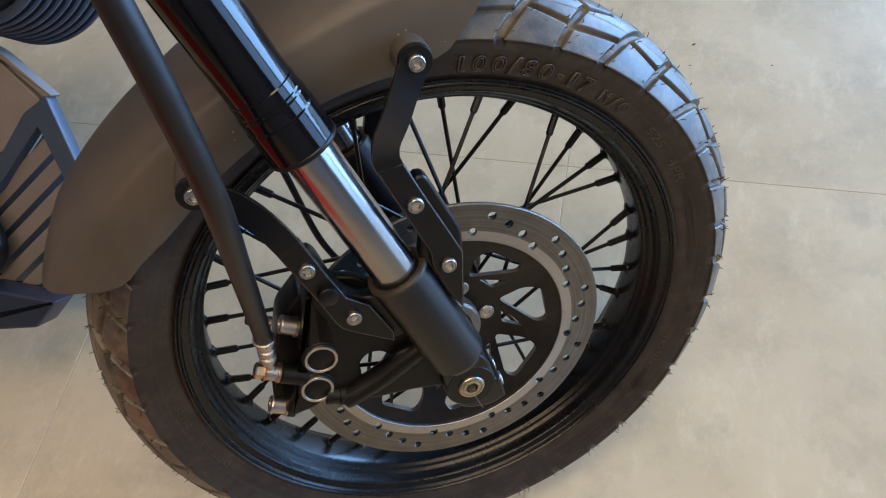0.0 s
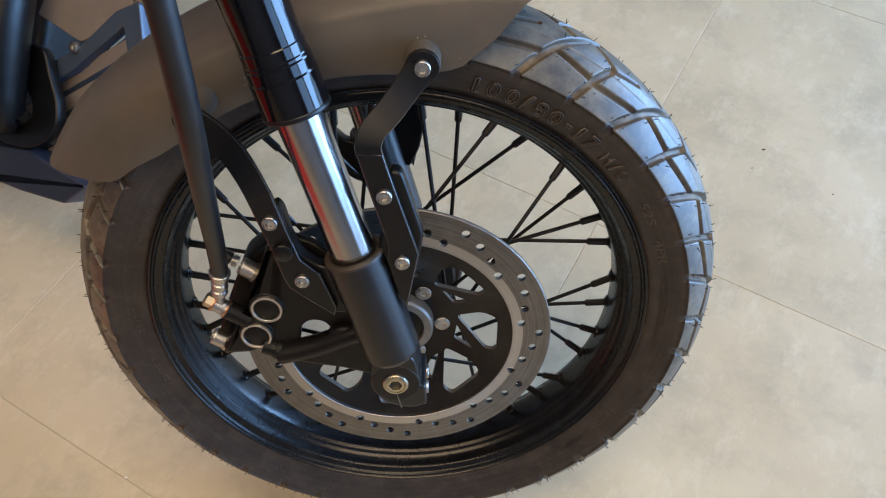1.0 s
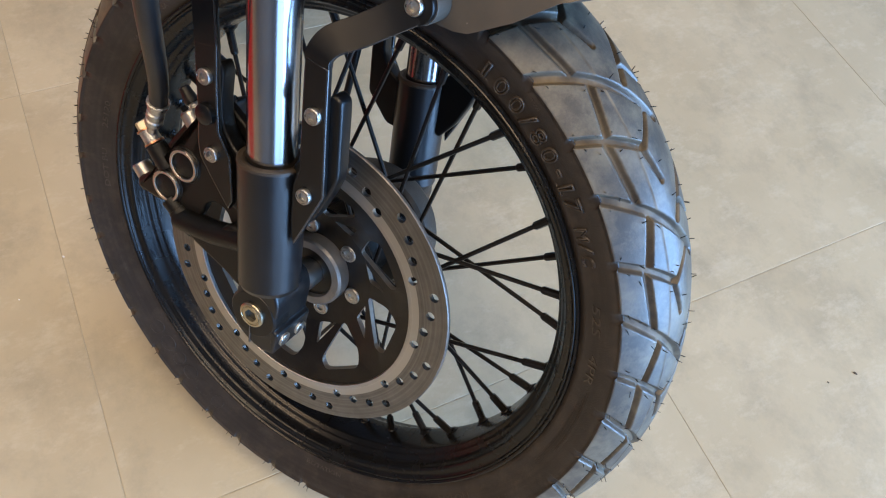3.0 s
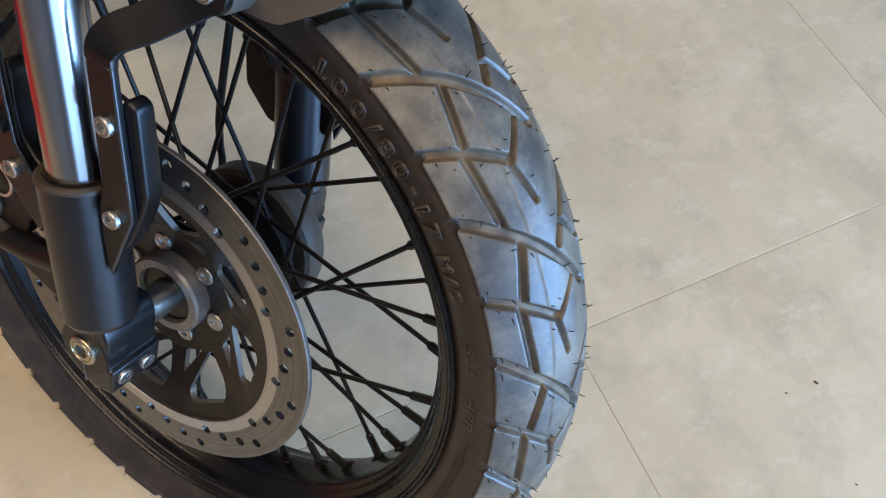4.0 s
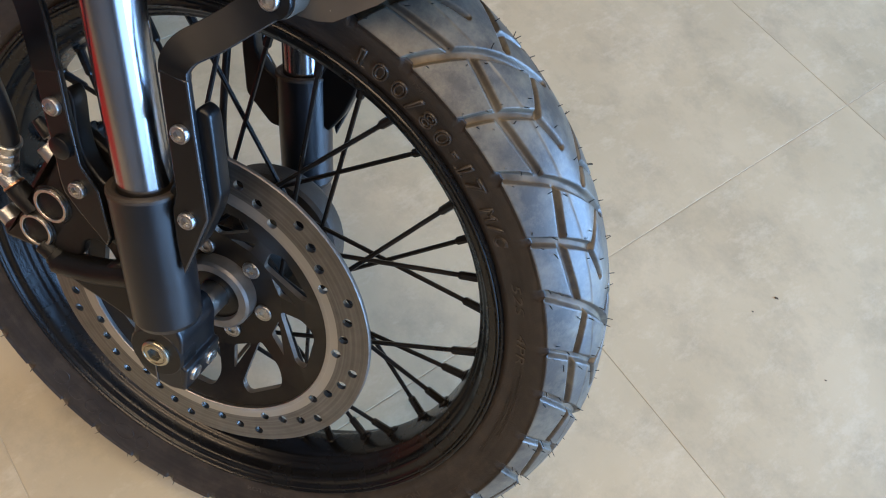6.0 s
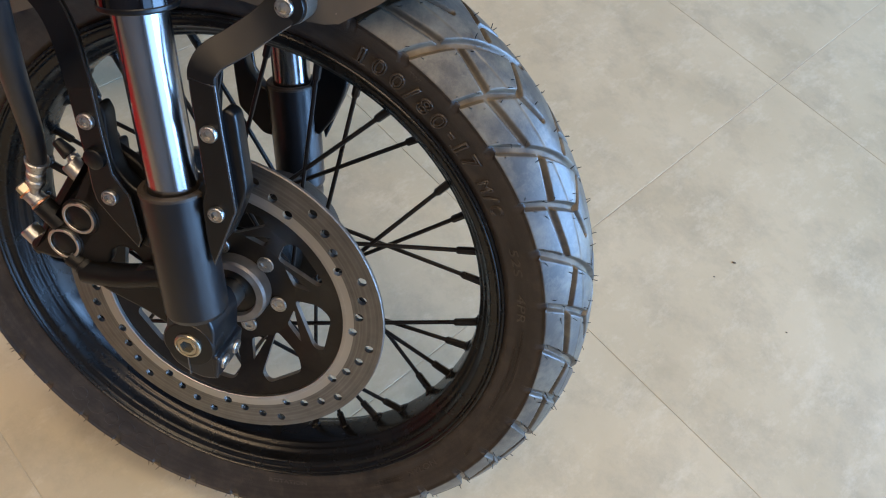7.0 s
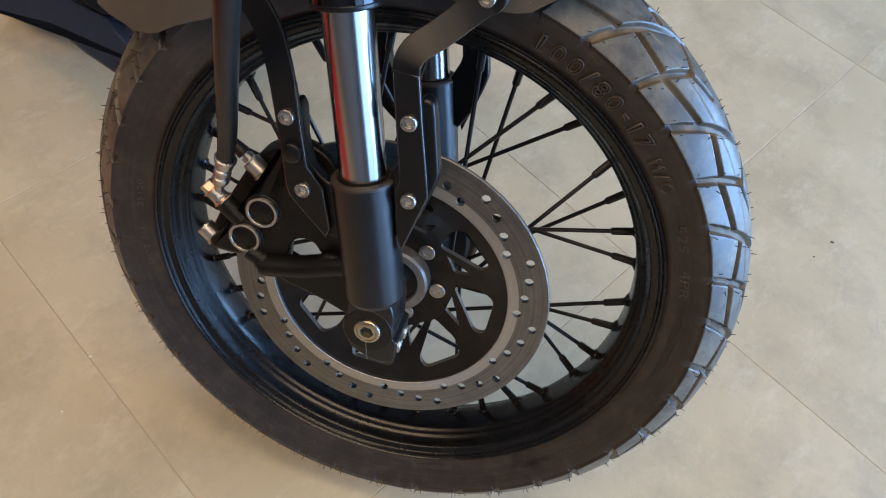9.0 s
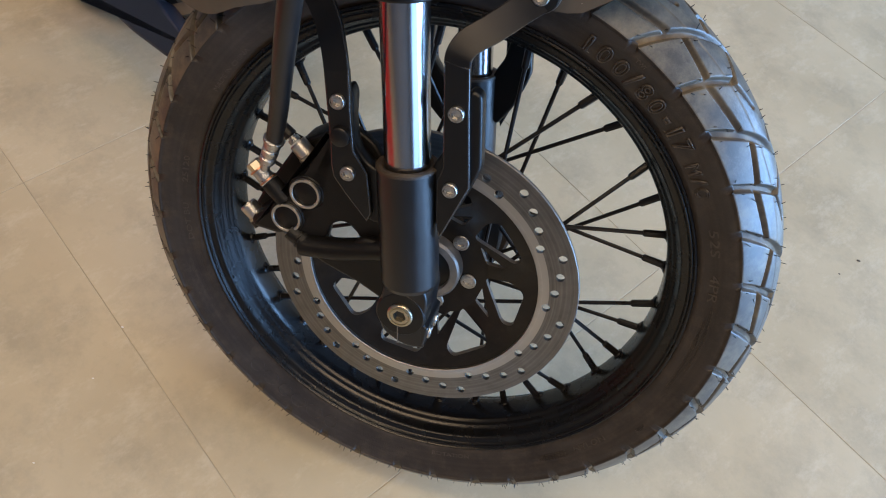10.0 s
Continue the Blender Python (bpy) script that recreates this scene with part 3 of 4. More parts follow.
# moulding hairs left on the tread
hairs = bmesh.new()
rng = random.Random(4)
SPOTS = [(0.8, -47), (-0.8, -41.5), (-2.2, -36), (-5.8, -19), (-1.8, -47), (-5.2, -34.5), (-6.4, -27), (-10.0, -9), (-9.2, -47), (-10.9, -40), (-11.4, -33), (-13.4, -24), (-11.6, -47), (-13.2, -41.5), (-14.2, -34), (-16.3, -24.5), (-13.0, -17), (-18.0, -11.5), (-4.0, -9)]
for k in range(REPEATS):
    for side in (-1, 1):
        for da, y in SPOTS:
            if rng.random() < 0.12:
                continue
            a = radians(TREAD_PHASE + k * PERIOD + da + (SHIFT if side > 0 else 0))
            y = (y + rng.uniform(-1, 1)) * -side / 1000
            r = TYRE_R - DROP * (abs(y) / SHOULDER) ** (FAR_CROWN if y > 0 else 2.3) - 0.0006
            p = Vector((r * math.cos(a), y, r * math.sin(a)))
            slope = DROP * 2.3 * (abs(y) / SHOULDER) ** 1.3 / SHOULDER * math.copysign(1, y)
            nrm = Vector((math.cos(a), slope, math.sin(a))).normalized()
            lean = Vector((rng.uniform(-1, 1), rng.uniform(-1, 1), rng.uniform(-1, 1))) * 0.55
            rod(p, p + (nrm + lean).normalized() * rng.uniform(0.0026, 0.0052), 0.00042, 0.00026, 5, bm=hairs)
tagged(part("moulding_hairs", hairs, M["black"], tyre, "thin rubber hairs on the tread"), kind="stuff")

# rim
RIM = [(0.2292, 0.0349), (0.2297, 0.0368), (0.2290, 0.0381), (0.2278, 0.0384), (0.2268, 0.0376), (0.2262, 0.0366), (0.2254, 0.0371), (0.2244, 0.0368), (0.2236, 0.0352), (0.2226, 0.0340), (0.2205, 0.0333), (0.2184, 0.0328),
       (0.2170, 0.0319), (0.2161, 0.0303), (0.2156, 0.0284), (0.2148, 0.0262), (0.2136, 0.0238), (0.2124, 0.0222), (0.2111, 0.0213), (0.2101, 0.0201), (0.2093, 0.0184), (0.2078, 0.0170), (0.2064, 0.0160), (0.2056, 0.0142), (0.2051, 0.0080), (0.2049, 0.0)]
rim = part("rim", lathe([(r, -y) for r, y in RIM] + RIM[-2::-1] + [(0.222, 0.030), (0.2120, 0.016), (0.2120, -0.016), (0.222, -0.030)], 180), M["rim"], motorcycle, "gloss black spoked rim")

# hub
hub = part("hub", lathe([(0.030, -0.034), (0.050, -0.0325), (0.053, -0.0300), (0.051, -0.026), (0.036, -0.022), (0.030, -0.012), (0.029, 0.012), (0.036, 0.022), (0.051, 0.026), (0.054, 0.030), (0.052, 0.0345), (0.030, 0.036), (0.012, 0.036), (0.012, -0.034)], 72), M["casting"], motorcycle, "black wheel hub")
part("hub_ring", lathe([(0.0225, -0.036), (0.0225, -0.049), (0.0235, -0.051), (0.0295, -0.051), (0.0315, -0.049), (0.0318, -0.036)], 64), M["ring"], hub, "bare alloy ring round the bearing")
part("bearing_seal", lathe([(0.0124, -0.036), (0.0124, -0.0475), (0.0180, -0.0480), (0.0224, -0.0470), (0.0224, -0.036)], 48), M["black"], hub)
part("axle_spacer", rod((0, -0.040, 0), (0, -0.098, 0), 0.0122, bevel=0.0008, n=32), M["alloy"], hub, "bare alloy spacer on the axle")
part("axle_spacer", rod((0, 0.040, 0), (0, 0.098, 0), 0.0102, bevel=0.0008, n=32), M["alloy"], hub, "bare alloy spacer on the axle")

part("sensor_housing", lathe([(0.0120, 0.038), (0.0580, 0.040), (0.0610, 0.043), (0.0615, 0.060), (0.0580, 0.066), (0.0300, 0.069), (0.0120, 0.070)], 64), M["seal"], hub, "dusty brown housing on the far side of the hub")
part("sensor_cable", tube([(-0.050, 0.064, -0.004), (-0.070, 0.088, 0.010), (-0.078, 0.090, 0.028), (-0.084, 0.090, 0.060), (-0.088, 0.090, 0.125), (-0.094, 0.094, 0.200), (-0.110, 0.100, 0.300), (-0.140, 0.104, 0.460)], 0.0034, 12), M["hose"], motorcycle, "thin black cable on the far fork leg")

# spokes: nine groups of four
SPOKES = [(13.0, -0.028, -1), (3.6, 0.028, -1), (-6.4, -0.028, 1), (-15.8, 0.028, 1)]
NIP_R = 0.2045
for group in range(9):
    for da, hub_y, turn in SPOKES:
        a = radians(29.6 + 40 * group + da)
        nip = Vector((NIP_R * math.cos(a), 0.009 + 0.002 * (1 if hub_y > 0 else -1), NIP_R * math.sin(a)))
        phi = -math.asin(0.0455 / NIP_R) * turn
        d = Vector((-math.cos(a + phi), 0, -math.sin(a + phi)))
        k = NIP_R * math.cos(phi) - math.sqrt(max(0.0515 ** 2 - 0.0455 ** 2, 0))
        end = Vector((nip.x, 0, nip.z)) + d * k
        end.y = hub_y
        way = (end - nip).normalized()
        part("spoke", rod(nip + way * 0.012, end, 0.0019, n=8), M["spoke"], rim)
        part("nipple_boss", turned(nip - way * 0.007, way, [(0, 0.0095), (0.003, 0.0088), (0.0065, 0.0062), (0.0080, 0.0035)], 14), M["rim"], rim)
        part("spoke_nipple", turned(nip - way * 0.004, way, [(0, 0.0046), (0.005, 0.0044), (0.006, 0.0035), (0.023, 0.0033), (0.0245, 0.0024)], 8), M["spoke"], rim)

# brake disc
DISC_R, DISC_Y = 0.1374, -0.0635


def disc_sector(y0, y1, inner, outer, holes, a0, a1, n=30):
    """One sector of a flat ring with round holes."""
    bm = bmesh.new()
    ring = [(inner, a0 + (a1 - a0) * i / n) for i in range(n + 1)] + [(outer, a1 + (a0 - a1) * i / n) for i in range(n + 1)]
    loops = [[bm.verts.new((r * math.cos(radians(a)), y0, r * math.sin(radians(a)))) for r, a in ring]]
    for x, z, r in holes:
        loops.append([bm.verts.new((x + r * math.cos(2 * math.pi * i / 16), y0, z + r * math.sin(2 * math.pi * i / 16))) for i in range(16)])
    edges = [bm.edges.new((lp[i], lp[(i + 1) % len(lp)])) for lp in loops for i in range(len(lp))]
    bmesh.ops.triangle_fill(bm, use_beauty=True, use_dissolve=False, edges=edges, normal=(0, 1, 0))
    made = bmesh.ops.extrude_face_region(bm, geom=list(bm.faces))
    bmesh.ops.translate(bm, verts=[g for g in made["geom"] if isinstance(g, bmesh.types.BMVert)], vec=(0, y1 - y0, 0))
    side = [f for f in bm.faces if abs(f.normal.y) < 0.5 and all(min(abs(math.degrees(math.atan2(v.co.z, v.co.x)) - b) for b in (a0, a1)) < 0.01 for v in f.verts)]
    bmesh.ops.delete(bm, geom=side, context="FACES_ONLY")
    return bm


def ring_of(sector, count):
    """A full ring from one sector."""
    me = bpy.data.meshes.new("sector")
    sector.to_mesh(me)
    sector.free()
    bm = bmesh.new()
    for k in range(count):
        me.transform(Matrix.Rotation(2 * math.pi / count, 4, "Y"))
        bm.from_mesh(me)
    bpy.data.meshes.remove(me)
    bmesh.ops.remove_doubles(bm, verts=bm.verts, dist=0.00002)
    return bm


holes = []
for k, r in enumerate((0.1113, 0.1169, 0.1220, 0.1268)):
    a = radians(7.3 + 7.87 * k)
    holes.append((r * math.cos(a), r * math.sin(a), 0.0038))
brake_disc = part("brake_disc", ring_of(disc_sector(DISC_Y, DISC_Y + 0.004, 0.1070, DISC_R - 0.0007, holes, 4.2, 34.2), 12), M["swept"], motorcycle, "drilled steel brake disc with worn grey face")
part("inner_band", lathe([(0.1030, DISC_Y + 0.0004), (0.1034, DISC_Y), (0.1070, DISC_Y), (0.1070, DISC_Y + 0.0040), (0.1030, DISC_Y + 0.0040)], 180), M["band"], brake_disc, "brighter unworn inner band")
part("disc_edge", lathe([(DISC_R - 0.0007, DISC_Y), (DISC_R, DISC_Y + 0.0008), (DISC_R, DISC_Y + 0.0032), (DISC_R - 0.0007, DISC_Y + 0.0040)], 180, False), M["edge"], brake_disc, "chamfered outer edge")


def carrier_mesh():
    """Dark dished carrier with eight windows."""
    bm = bmesh.new()
    n = 192
    loops = [[bm.verts.new((r * math.cos(2 * math.pi * i / n), 0, r * math.sin(2 * math.pi * i / n))) for i in range(n)] for r in (0.0318, 0.1040)]
    win = [(0.0525, -38.5), (0.0835, -62.2), (0.0920, -58.5), (0.0915, -35.0), (0.0785, -31.0)]
    for k in range(8):
        small = rounded([(r * math.cos(radians(a + 45 * k)), r * math.sin(radians(a + 45 * k))) for r, a in ((0.0538, -3.5), (0.0545, -22.5), (0.0730, -22.5))], 0.0025, 3)
        loops.append([bm.verts.new((x, 0, z)) for x, z in small])
        pts = rounded([(r * math.cos(radians(a + 45 * k)), r * math.sin(radians(a + 45 * k))) for r, a in win], [0.006, 0.005, 0.006, 0.007, 0.008], 4)
        loops.append([bm.verts.new((x, 0, z)) for x, z in pts])
    edges = [bm.edges.new((lp[i], lp[(i + 1) % len(lp)])) for lp in loops for i in range(len(lp))]
    bmesh.ops.triangle_fill(bm, use_beauty=True, use_dissolve=False, edges=edges, normal=(0, 1, 0))
    made = bmesh.ops.extrude_face_region(bm, geom=list(bm.faces))
    bmesh.ops.translate(bm, verts=[g for g in made["geom"] if isinstance(g, bmesh.types.BMVert)], vec=(0, 0.005, 0))
    for v in bm.verts:
        r = math.hypot(v.co.x, v.co.z)
        v.co.y += -0.0380 - 0.0225 * min(max((r - 0.047) / 0.050, 0), 1)
    return bm


carrier_me = mesh_of("disc_carrier", carrier_mesh(), M["carrier"])
carrier_me.materials.append(M["edge"])
for p in carrier_me.polygons:
    if abs(p.normal.y) < 0.5 and math.hypot(p.center.x, p.center.z) < 0.098:
        p.material_index = 1
carrier = part("disc_carrier", carrier_me, None, brake_disc, "dark brown-black carrier with eight windows")
min_th = lettering("MIN.TH", 41.0, 9.0, 0.0440, 0.0048)
for v in min_th.vertices:
    r = math.hypot(v.co.x, v.co.z)
    v.co.y = -0.0387 - 0.0225 * min(max((r - 0.047) / 0.050, 0), 1) + (v.co.y + wall_y(r)) * 0.4
min_th.materials.clear()
min_th.materials.append(M["alloy"])
part("thickness_mark", min_th, None, carrier, "small raised marking")
limit = lettering("3mm", -23.0, -41.0, 0.0435, 0.0046)
for v in limit.vertices:
    r = math.hypot(v.co.x, v.co.z)
    v.co.y = -0.0387 - 0.0225 * min(max((r - 0.047) / 0.050, 0), 1) + (v.co.y + wall_y(r)) * 0.4
limit.materials.clear()
limit.materials.append(M["alloy"])
part("thickness_mark", limit, None, carrier, "small raised marking")
bolt_me = mesh_of("disc_bolt", socket_bolt(0.0073, 0.0028, 0.46, 0.5), M["steel"])
for k in range(6):
    a = radians(-6.2 + 60 * k)
    part("disc_bolt", bolt_me, None, brake_disc, "", Matrix.Translation((0.0398 * math.cos(a), -0.0385, 0.0398 * math.sin(a))))

# fork legs: upside-down fork, polished outer tube, chrome stanchion, satin lug
FORK_Y, FORK_D = 0.107, Vector((-0.2356, 0, 1)).normalized()
FORK_P = Vector((0.0047, 0, 0))


def fork_leg(side):
    p = FORK_P + Vector((0, FORK_Y * side, 0))
    lug = part("fork_leg", turned(p, FORK_D, [(0.026, 0.0215), (0.030, 0.0232), (0.128, 0.0235), (0.1295, 0.0225), (0.1295, 0.0180)], 56), M["satin"], motorcycle, "satin black fork foot with chrome stanchion above")
    part("stanchion", turned(p, FORK_D, [(0.120, 0.0172), (0.300, 0.0172)], 64), M["chrome"], lug, "mirror-bright chrome stanchion")
    part("dust_seal", turned(p, FORK_D, [(0.1293, 0.0176), (0.1312, 0.0196), (0.1314, 0.0224), (0.1302, 0.0238), (0.1282, 0.0240), (0.1278, 0.0234)], 48, False), M["seal"], lug, "dusty brown lip of the fork seal")
    part("outer_tube", turned(p, FORK_D, [(0.252, 0.0178), (0.2522, 0.0226), (0.2535, 0.0236), (0.2780, 0.0236), (0.2790, 0.0230), (0.2870, 0.0229), (0.2878, 0.0224), (0.2900, 0.0224), (0.2906, 0.0220), (0.2980, 0.0219), (0.2988, 0.0213), (0.85, 0.0213)], 72), M["gloss"], lug, "gloss black outer tube with a flared collar")
    part("collar_ring", turned(p, FORK_D, [(0.2510, 0.0185), (0.2510, 0.0236), (0.2520, 0.0242), (0.2540, 0.0242), (0.2548, 0.0235)], 64, False), M["black"], lug)
    return lug


legs = [fork_leg(-1), fork_leg(1)]


def axle_foot(leg, side):
    y0, y1 = sorted((side * 0.0785, side * 0.1205))
    foot = rounded([(-0.0190, 0.028), (0.0110, 0.034), (0.0185, 0.022), (0.0205, -0.0035), (0.0250, -0.0050), (0.0255, -0.0262), (0.0140, -0.0300), (0.004, -0.0290), (-0.012, -0.0225), (-0.0195, -0.006)], [0.004, 0.006, 0.006, 0.002, 0.002, 0.0015, 0.003, 0.01, 0.012, 0.012])
    part("axle_clamp", slab(foot, y0, y1, 0.0022), M["satin"], leg, "black cast axle clamp with a pinch slit")
    s = -0.121 if side < 0 else 0.121
    part("clamp_boss", lathe([(0.0100, s), (0.0195, s), (0.0212, s + 0.0016 * -side), (0.0216, s + 0.016 * -side), (0.0100, s + 0.016 * -side)], 48), M["black"], leg)
    if side < 0:
        part("axle_bolt", mesh_of("axle_bolt", socket_bolt(0.0108, 0.004, 0.52, 0.8), M["brass"]), None, leg, "yellow-zinc axle with a hexagon socket", Matrix.Translation((0, -0.1195, 0)))
        # a pale strip drawn in place of the open slit
        part("clamp_slit", slab([(-0.0003, -0.0108), (0.0005, -0.0108), (0.0040, -0.0292), (0.0032, -0.0292)], -0.1214, -0.1190), M["edge"], leg, "pale strip standing for the pinch slit")
        for x, y, z in ((0.0246, -0.0900, -0.0165), (0.0246, -0.1098, -0.0150)):
            part("pinch_bolt", mesh_of("pinch_bolt", socket_bolt(0.0060, 0.0026), M["steel"]), None, leg, "", Matrix.Translation((x, y, z)) @ pose(0, 0, 0, 0, 0, 90))


axle_foot(legs[0], -1)
axle_foot(legs[1], 1)

# mudguard
def mudguard_mesh():
    """Lofted shell: each line across keeps one height on the section and runs from the front edge to the rear edge."""
    bm = bmesh.new()
    n, m = 72, 41
    front = [(0.252, 86), (0.256, 81), (0.262, 77.5), (0.276, 73.3), (0.289, 70.8), (0.300, 69.2), (0.313, 68.0)]
    rear = [(0.252, 124), (0.256, 131), (0.2655, 136.8), (0.268, 139.4), (0.277, 141.9), (0.287, 143.3), (0.296, 144.2), (0.304, 145.6), (0.311, 147.2), (0.313, 148.2)]
    cols = []
    for j in range(m):
        s = 2 * j / (m - 1) - 1
        w = abs(s)
        if w <= 0.55:
            q = w / 0.55 * math.pi / 2
            y, r = 0.070 * math.sin(q) ** 0.9, 0.313 - 0.026 * (1 - math.cos(q))
        else:
            q = (w - 0.55) / 0.45
            y, r = 0.070 + 0.004 * math.sin(q * math.pi) - 0.002 * q, 0.287 - 0.035 * q
        a0, a1 = along(front, r), along(rear, r)
        col = []
        for i in range(n + 1):
            deg = a0 + (a1 - a0) * i / n
            flare = 0.034 * max((104 - deg) / 36, 0) ** 1.6 * min(max((r - 0.262) / 0.025, 0), 1)
            flare += 0.013 * min(max((deg - 116) / 22, 0), 1) ** 1.3 * min(max((r - 0.272) / 0.024, 0), 1)
            rr = r + flare
            col.append(bm.verts.new((rr * math.cos(radians(deg)), math.copysign(y, s), rr * math.sin(radians(deg)))))
        cols.append(col)
    for a, b in zip(cols, cols[1:]):
        for i in range(n):
            bm.faces.new((a[i], a[i + 1], b[i + 1], b[i]))
    bmesh.ops.recalc_face_normals(bm, faces=bm.faces)
    bmesh.ops.solidify(bm, geom=list(bm.faces), thickness=0.0026)
    return bm


mudguard = part("mudguard", mudguard_mesh(), M["fender"], motorcycle, "dusty matt grey-brown plastic front mudguard")

# stays that carry the mudguard
stay_bolt_me = mesh_of("stay_bolt", socket_bolt(0.0058, 0.0034, 0.56, 0.85), M["steel"])


def stay(name, outline, points, widths, normals, bolts, side, thick=0.005):
    bm = slab(outline, side * 0.1117, side * 0.1167, 0.0013)
    bm.normal_update()
    for f in bm.faces:  # edges worn shiny, their bevel highlight put into a lighter colour
        f.material_index = int(0.15 < abs(f.normal.y) < 0.98)
    ribbon(points, widths, normals, thick, bm=bm)
    ob = part(name, bm, M["black"], motorcycle, "bent black steel mudguard stay with zinc bolts")
    ob.data.materials.append(M["worn_lit"])
    for b in bolts:
        part("stay_bolt", stay_bolt_me, None, ob, "", Matrix.Translation(b))
    return ob


for side in (-1, 1):
    out = (0, side, 0)
    s = lambda x, y, z: (x, y * -side, z)
    bolts_f = [(0.0320, -0.0935, 0.2662), (0.0021, -0.1168, 0.1810), (0.0117, -0.1168, 0.1232)] if side < 0 else []
    front = stay("front_stay", [(-0.0152, 0.2150), (-0.0135, 0.2054), (-0.0073, 0.1782), (0.0018, 0.1381), (0.0004, 0.1254), (0.0055, 0.1000), (0.0090, 0.0881), (0.0132, 0.0784), (0.0164, 0.0913), (0.0248, 0.1290), (0.0207, 0.1450), (0.0103, 0.1845), (0.0030, 0.2140)],
         [s(0.0345, -0.0890, 0.2705), s(0.0320, -0.0900, 0.2662), s(0.0210, -0.0950, 0.2530), s(0.0085, -0.1030, 0.2395), s(-0.0028, -0.1100, 0.2290), s(-0.0066, -0.1136, 0.2200), s(-0.0061, -0.1142, 0.2130)],
         [0.0200, 0.0215, 0.0195, 0.0195, 0.0190, 0.0186, 0.0186], [out, out, (0.25, side, 0.3), (0.3, side, 0.45), (0.15, side, 0.35), out, out], bolts_f, side)
    part("stay_eye", lathe([(0.0004, 0.0026), (0.0112, 0.0026), (0.0116, 0.0018), (0.0116, -0.0018), (0.0112, -0.0026), (0.0004, -0.0026)], 32), M["black"], front, "", Matrix.Translation(s(0.0320, -0.0905, 0.2662)))
    part("stay_boss", lathe([(0.0004, 0.001), (0.0120, 0.001), (0.0126, 0.004), (0.0128, 0.022), (0.0004, 0.022)], 28), M["fender"], mudguard, "", Matrix.Translation(s(0.0320, -0.0895, 0.2662)) @ pose(0, 0, 0, 0, 0, 0 if side < 0 else 180))
    bolts_r = [(-0.1275, -0.1085, 0.2388), (-0.0821, -0.1168, 0.1612), (-0.0654, -0.1168, 0.1081)] if side < 0 else []
    rear = stay("rear_stay", [(-0.0972, 0.1830), (-0.0940, 0.1700), (-0.0836, 0.1290), (-0.0796, 0.1089), (-0.0762, 0.1000), (-0.0640, 0.0885), (-0.0440, 0.0716), (-0.0418, 0.0800), (-0.0513, 0.1126), (-0.0645, 0.1265), (-0.0715, 0.1540), (-0.0785, 0.1860)],
         [s(-0.1310, -0.1040, 0.2415), s(-0.1275, -0.1050, 0.2388), s(-0.1128, -0.1060, 0.2270), s(-0.1010, -0.1095, 0.2130), s(-0.0925, -0.1132, 0.1970), s(-0.0880, -0.1142, 0.1840), s(-0.0870, -0.1142, 0.1810)],
         [0.0190, 0.0210, 0.0200, 0.0195, 0.0188, 0.0186, 0.0186], [out] * 7, bolts_r, side)
    part("stay_eye", lathe([(0.0004, 0.0026), (0.0106, 0.0026), (0.0110, 0.0018), (0.0110, -0.0018), (0.0106, -0.0026), (0.0004, -0.0026)], 32), M["black"], rear, "", Matrix.Translation(s(-0.1275, -0.1060, 0.2388)))
    part("stay_boss", lathe([(0.0004, 0.001), (0.0110, 0.001), (0.0116, 0.004), (0.0118, 0.036), (0.0004, 0.036)], 28), M["fender"], mudguard, "", Matrix.Translation(s(-0.1275, -0.1035, 0.2388)) @ pose(0, 0, 0, 0, 0, 0 if side < 0 else 180))
    if side < 0:
        part("pin_head", turned((-0.0757, -0.1165, 0.1357), (0, -1, 0), [(0, 0.0078), (0.0042, 0.0074), (0.0050, 0.0062), (0.0052, 0.0015)], 28), M["black"], rear, "black round pin head")
    # cast lugs on the fork foot behind the stays
    leg = legs[0 if side < 0 else 1]
    y0, y1 = sorted((side * 0.1115, side * 0.0985))
    part("stay_lug", slab(rounded([(0.002, 0.188), (0.0075, 0.1985), (0.0150, 0.1965), (0.0175, 0.1880), (0.0285, 0.1440), (0.0262, 0.1290), (0.0205, 0.1060), (0.010, 0.085), (-0.008, 0.100), (-0.006, 0.135), (0.000, 0.150)], 0.005), y0, y1, 0.0022), M["black"], leg, "black cast lug behind the stay")
    part("stay_lug", slab(rounded([(-0.0830, 0.168), (-0.0775, 0.1735), (-0.0730, 0.1670), (-0.0704, 0.1460), (-0.0665, 0.1320), (-0.0615, 0.1250), (-0.0529, 0.1175), (-0.025, 0.110), (-0.018, 0.072), (-0.043, 0.070), (-0.070, 0.090), (-0.0800, 0.1300)], 0.004), y0, y1, 0.0018), M["black"], leg, "black cast lug behind the stay")

# brake caliper
cal_face = rounded([(-0.0913, 0.1268), (-0.0820, 0.1000), (-0.0845, 0.0772), (-0.0898, 0.0498), (-0.0996, 0.0305), (-0.1218, 0.0155), (-0.1451, 0.0147), (-0.1475, 0.0227), (-0.1359, 0.0368), (-0.1227, 0.0543), (-0.1172, 0.0625), (-0.1158, 0.0790), (-0.1066, 0.0929), (-0.1023, 0.1066), (-0.0952, 0.1220)], 0.005)
caliper = part("brake_caliper", slab(cal_face, -0.0965, -0.066, 0.004), M["casting"], motorcycle, "black two-piston brake caliper")
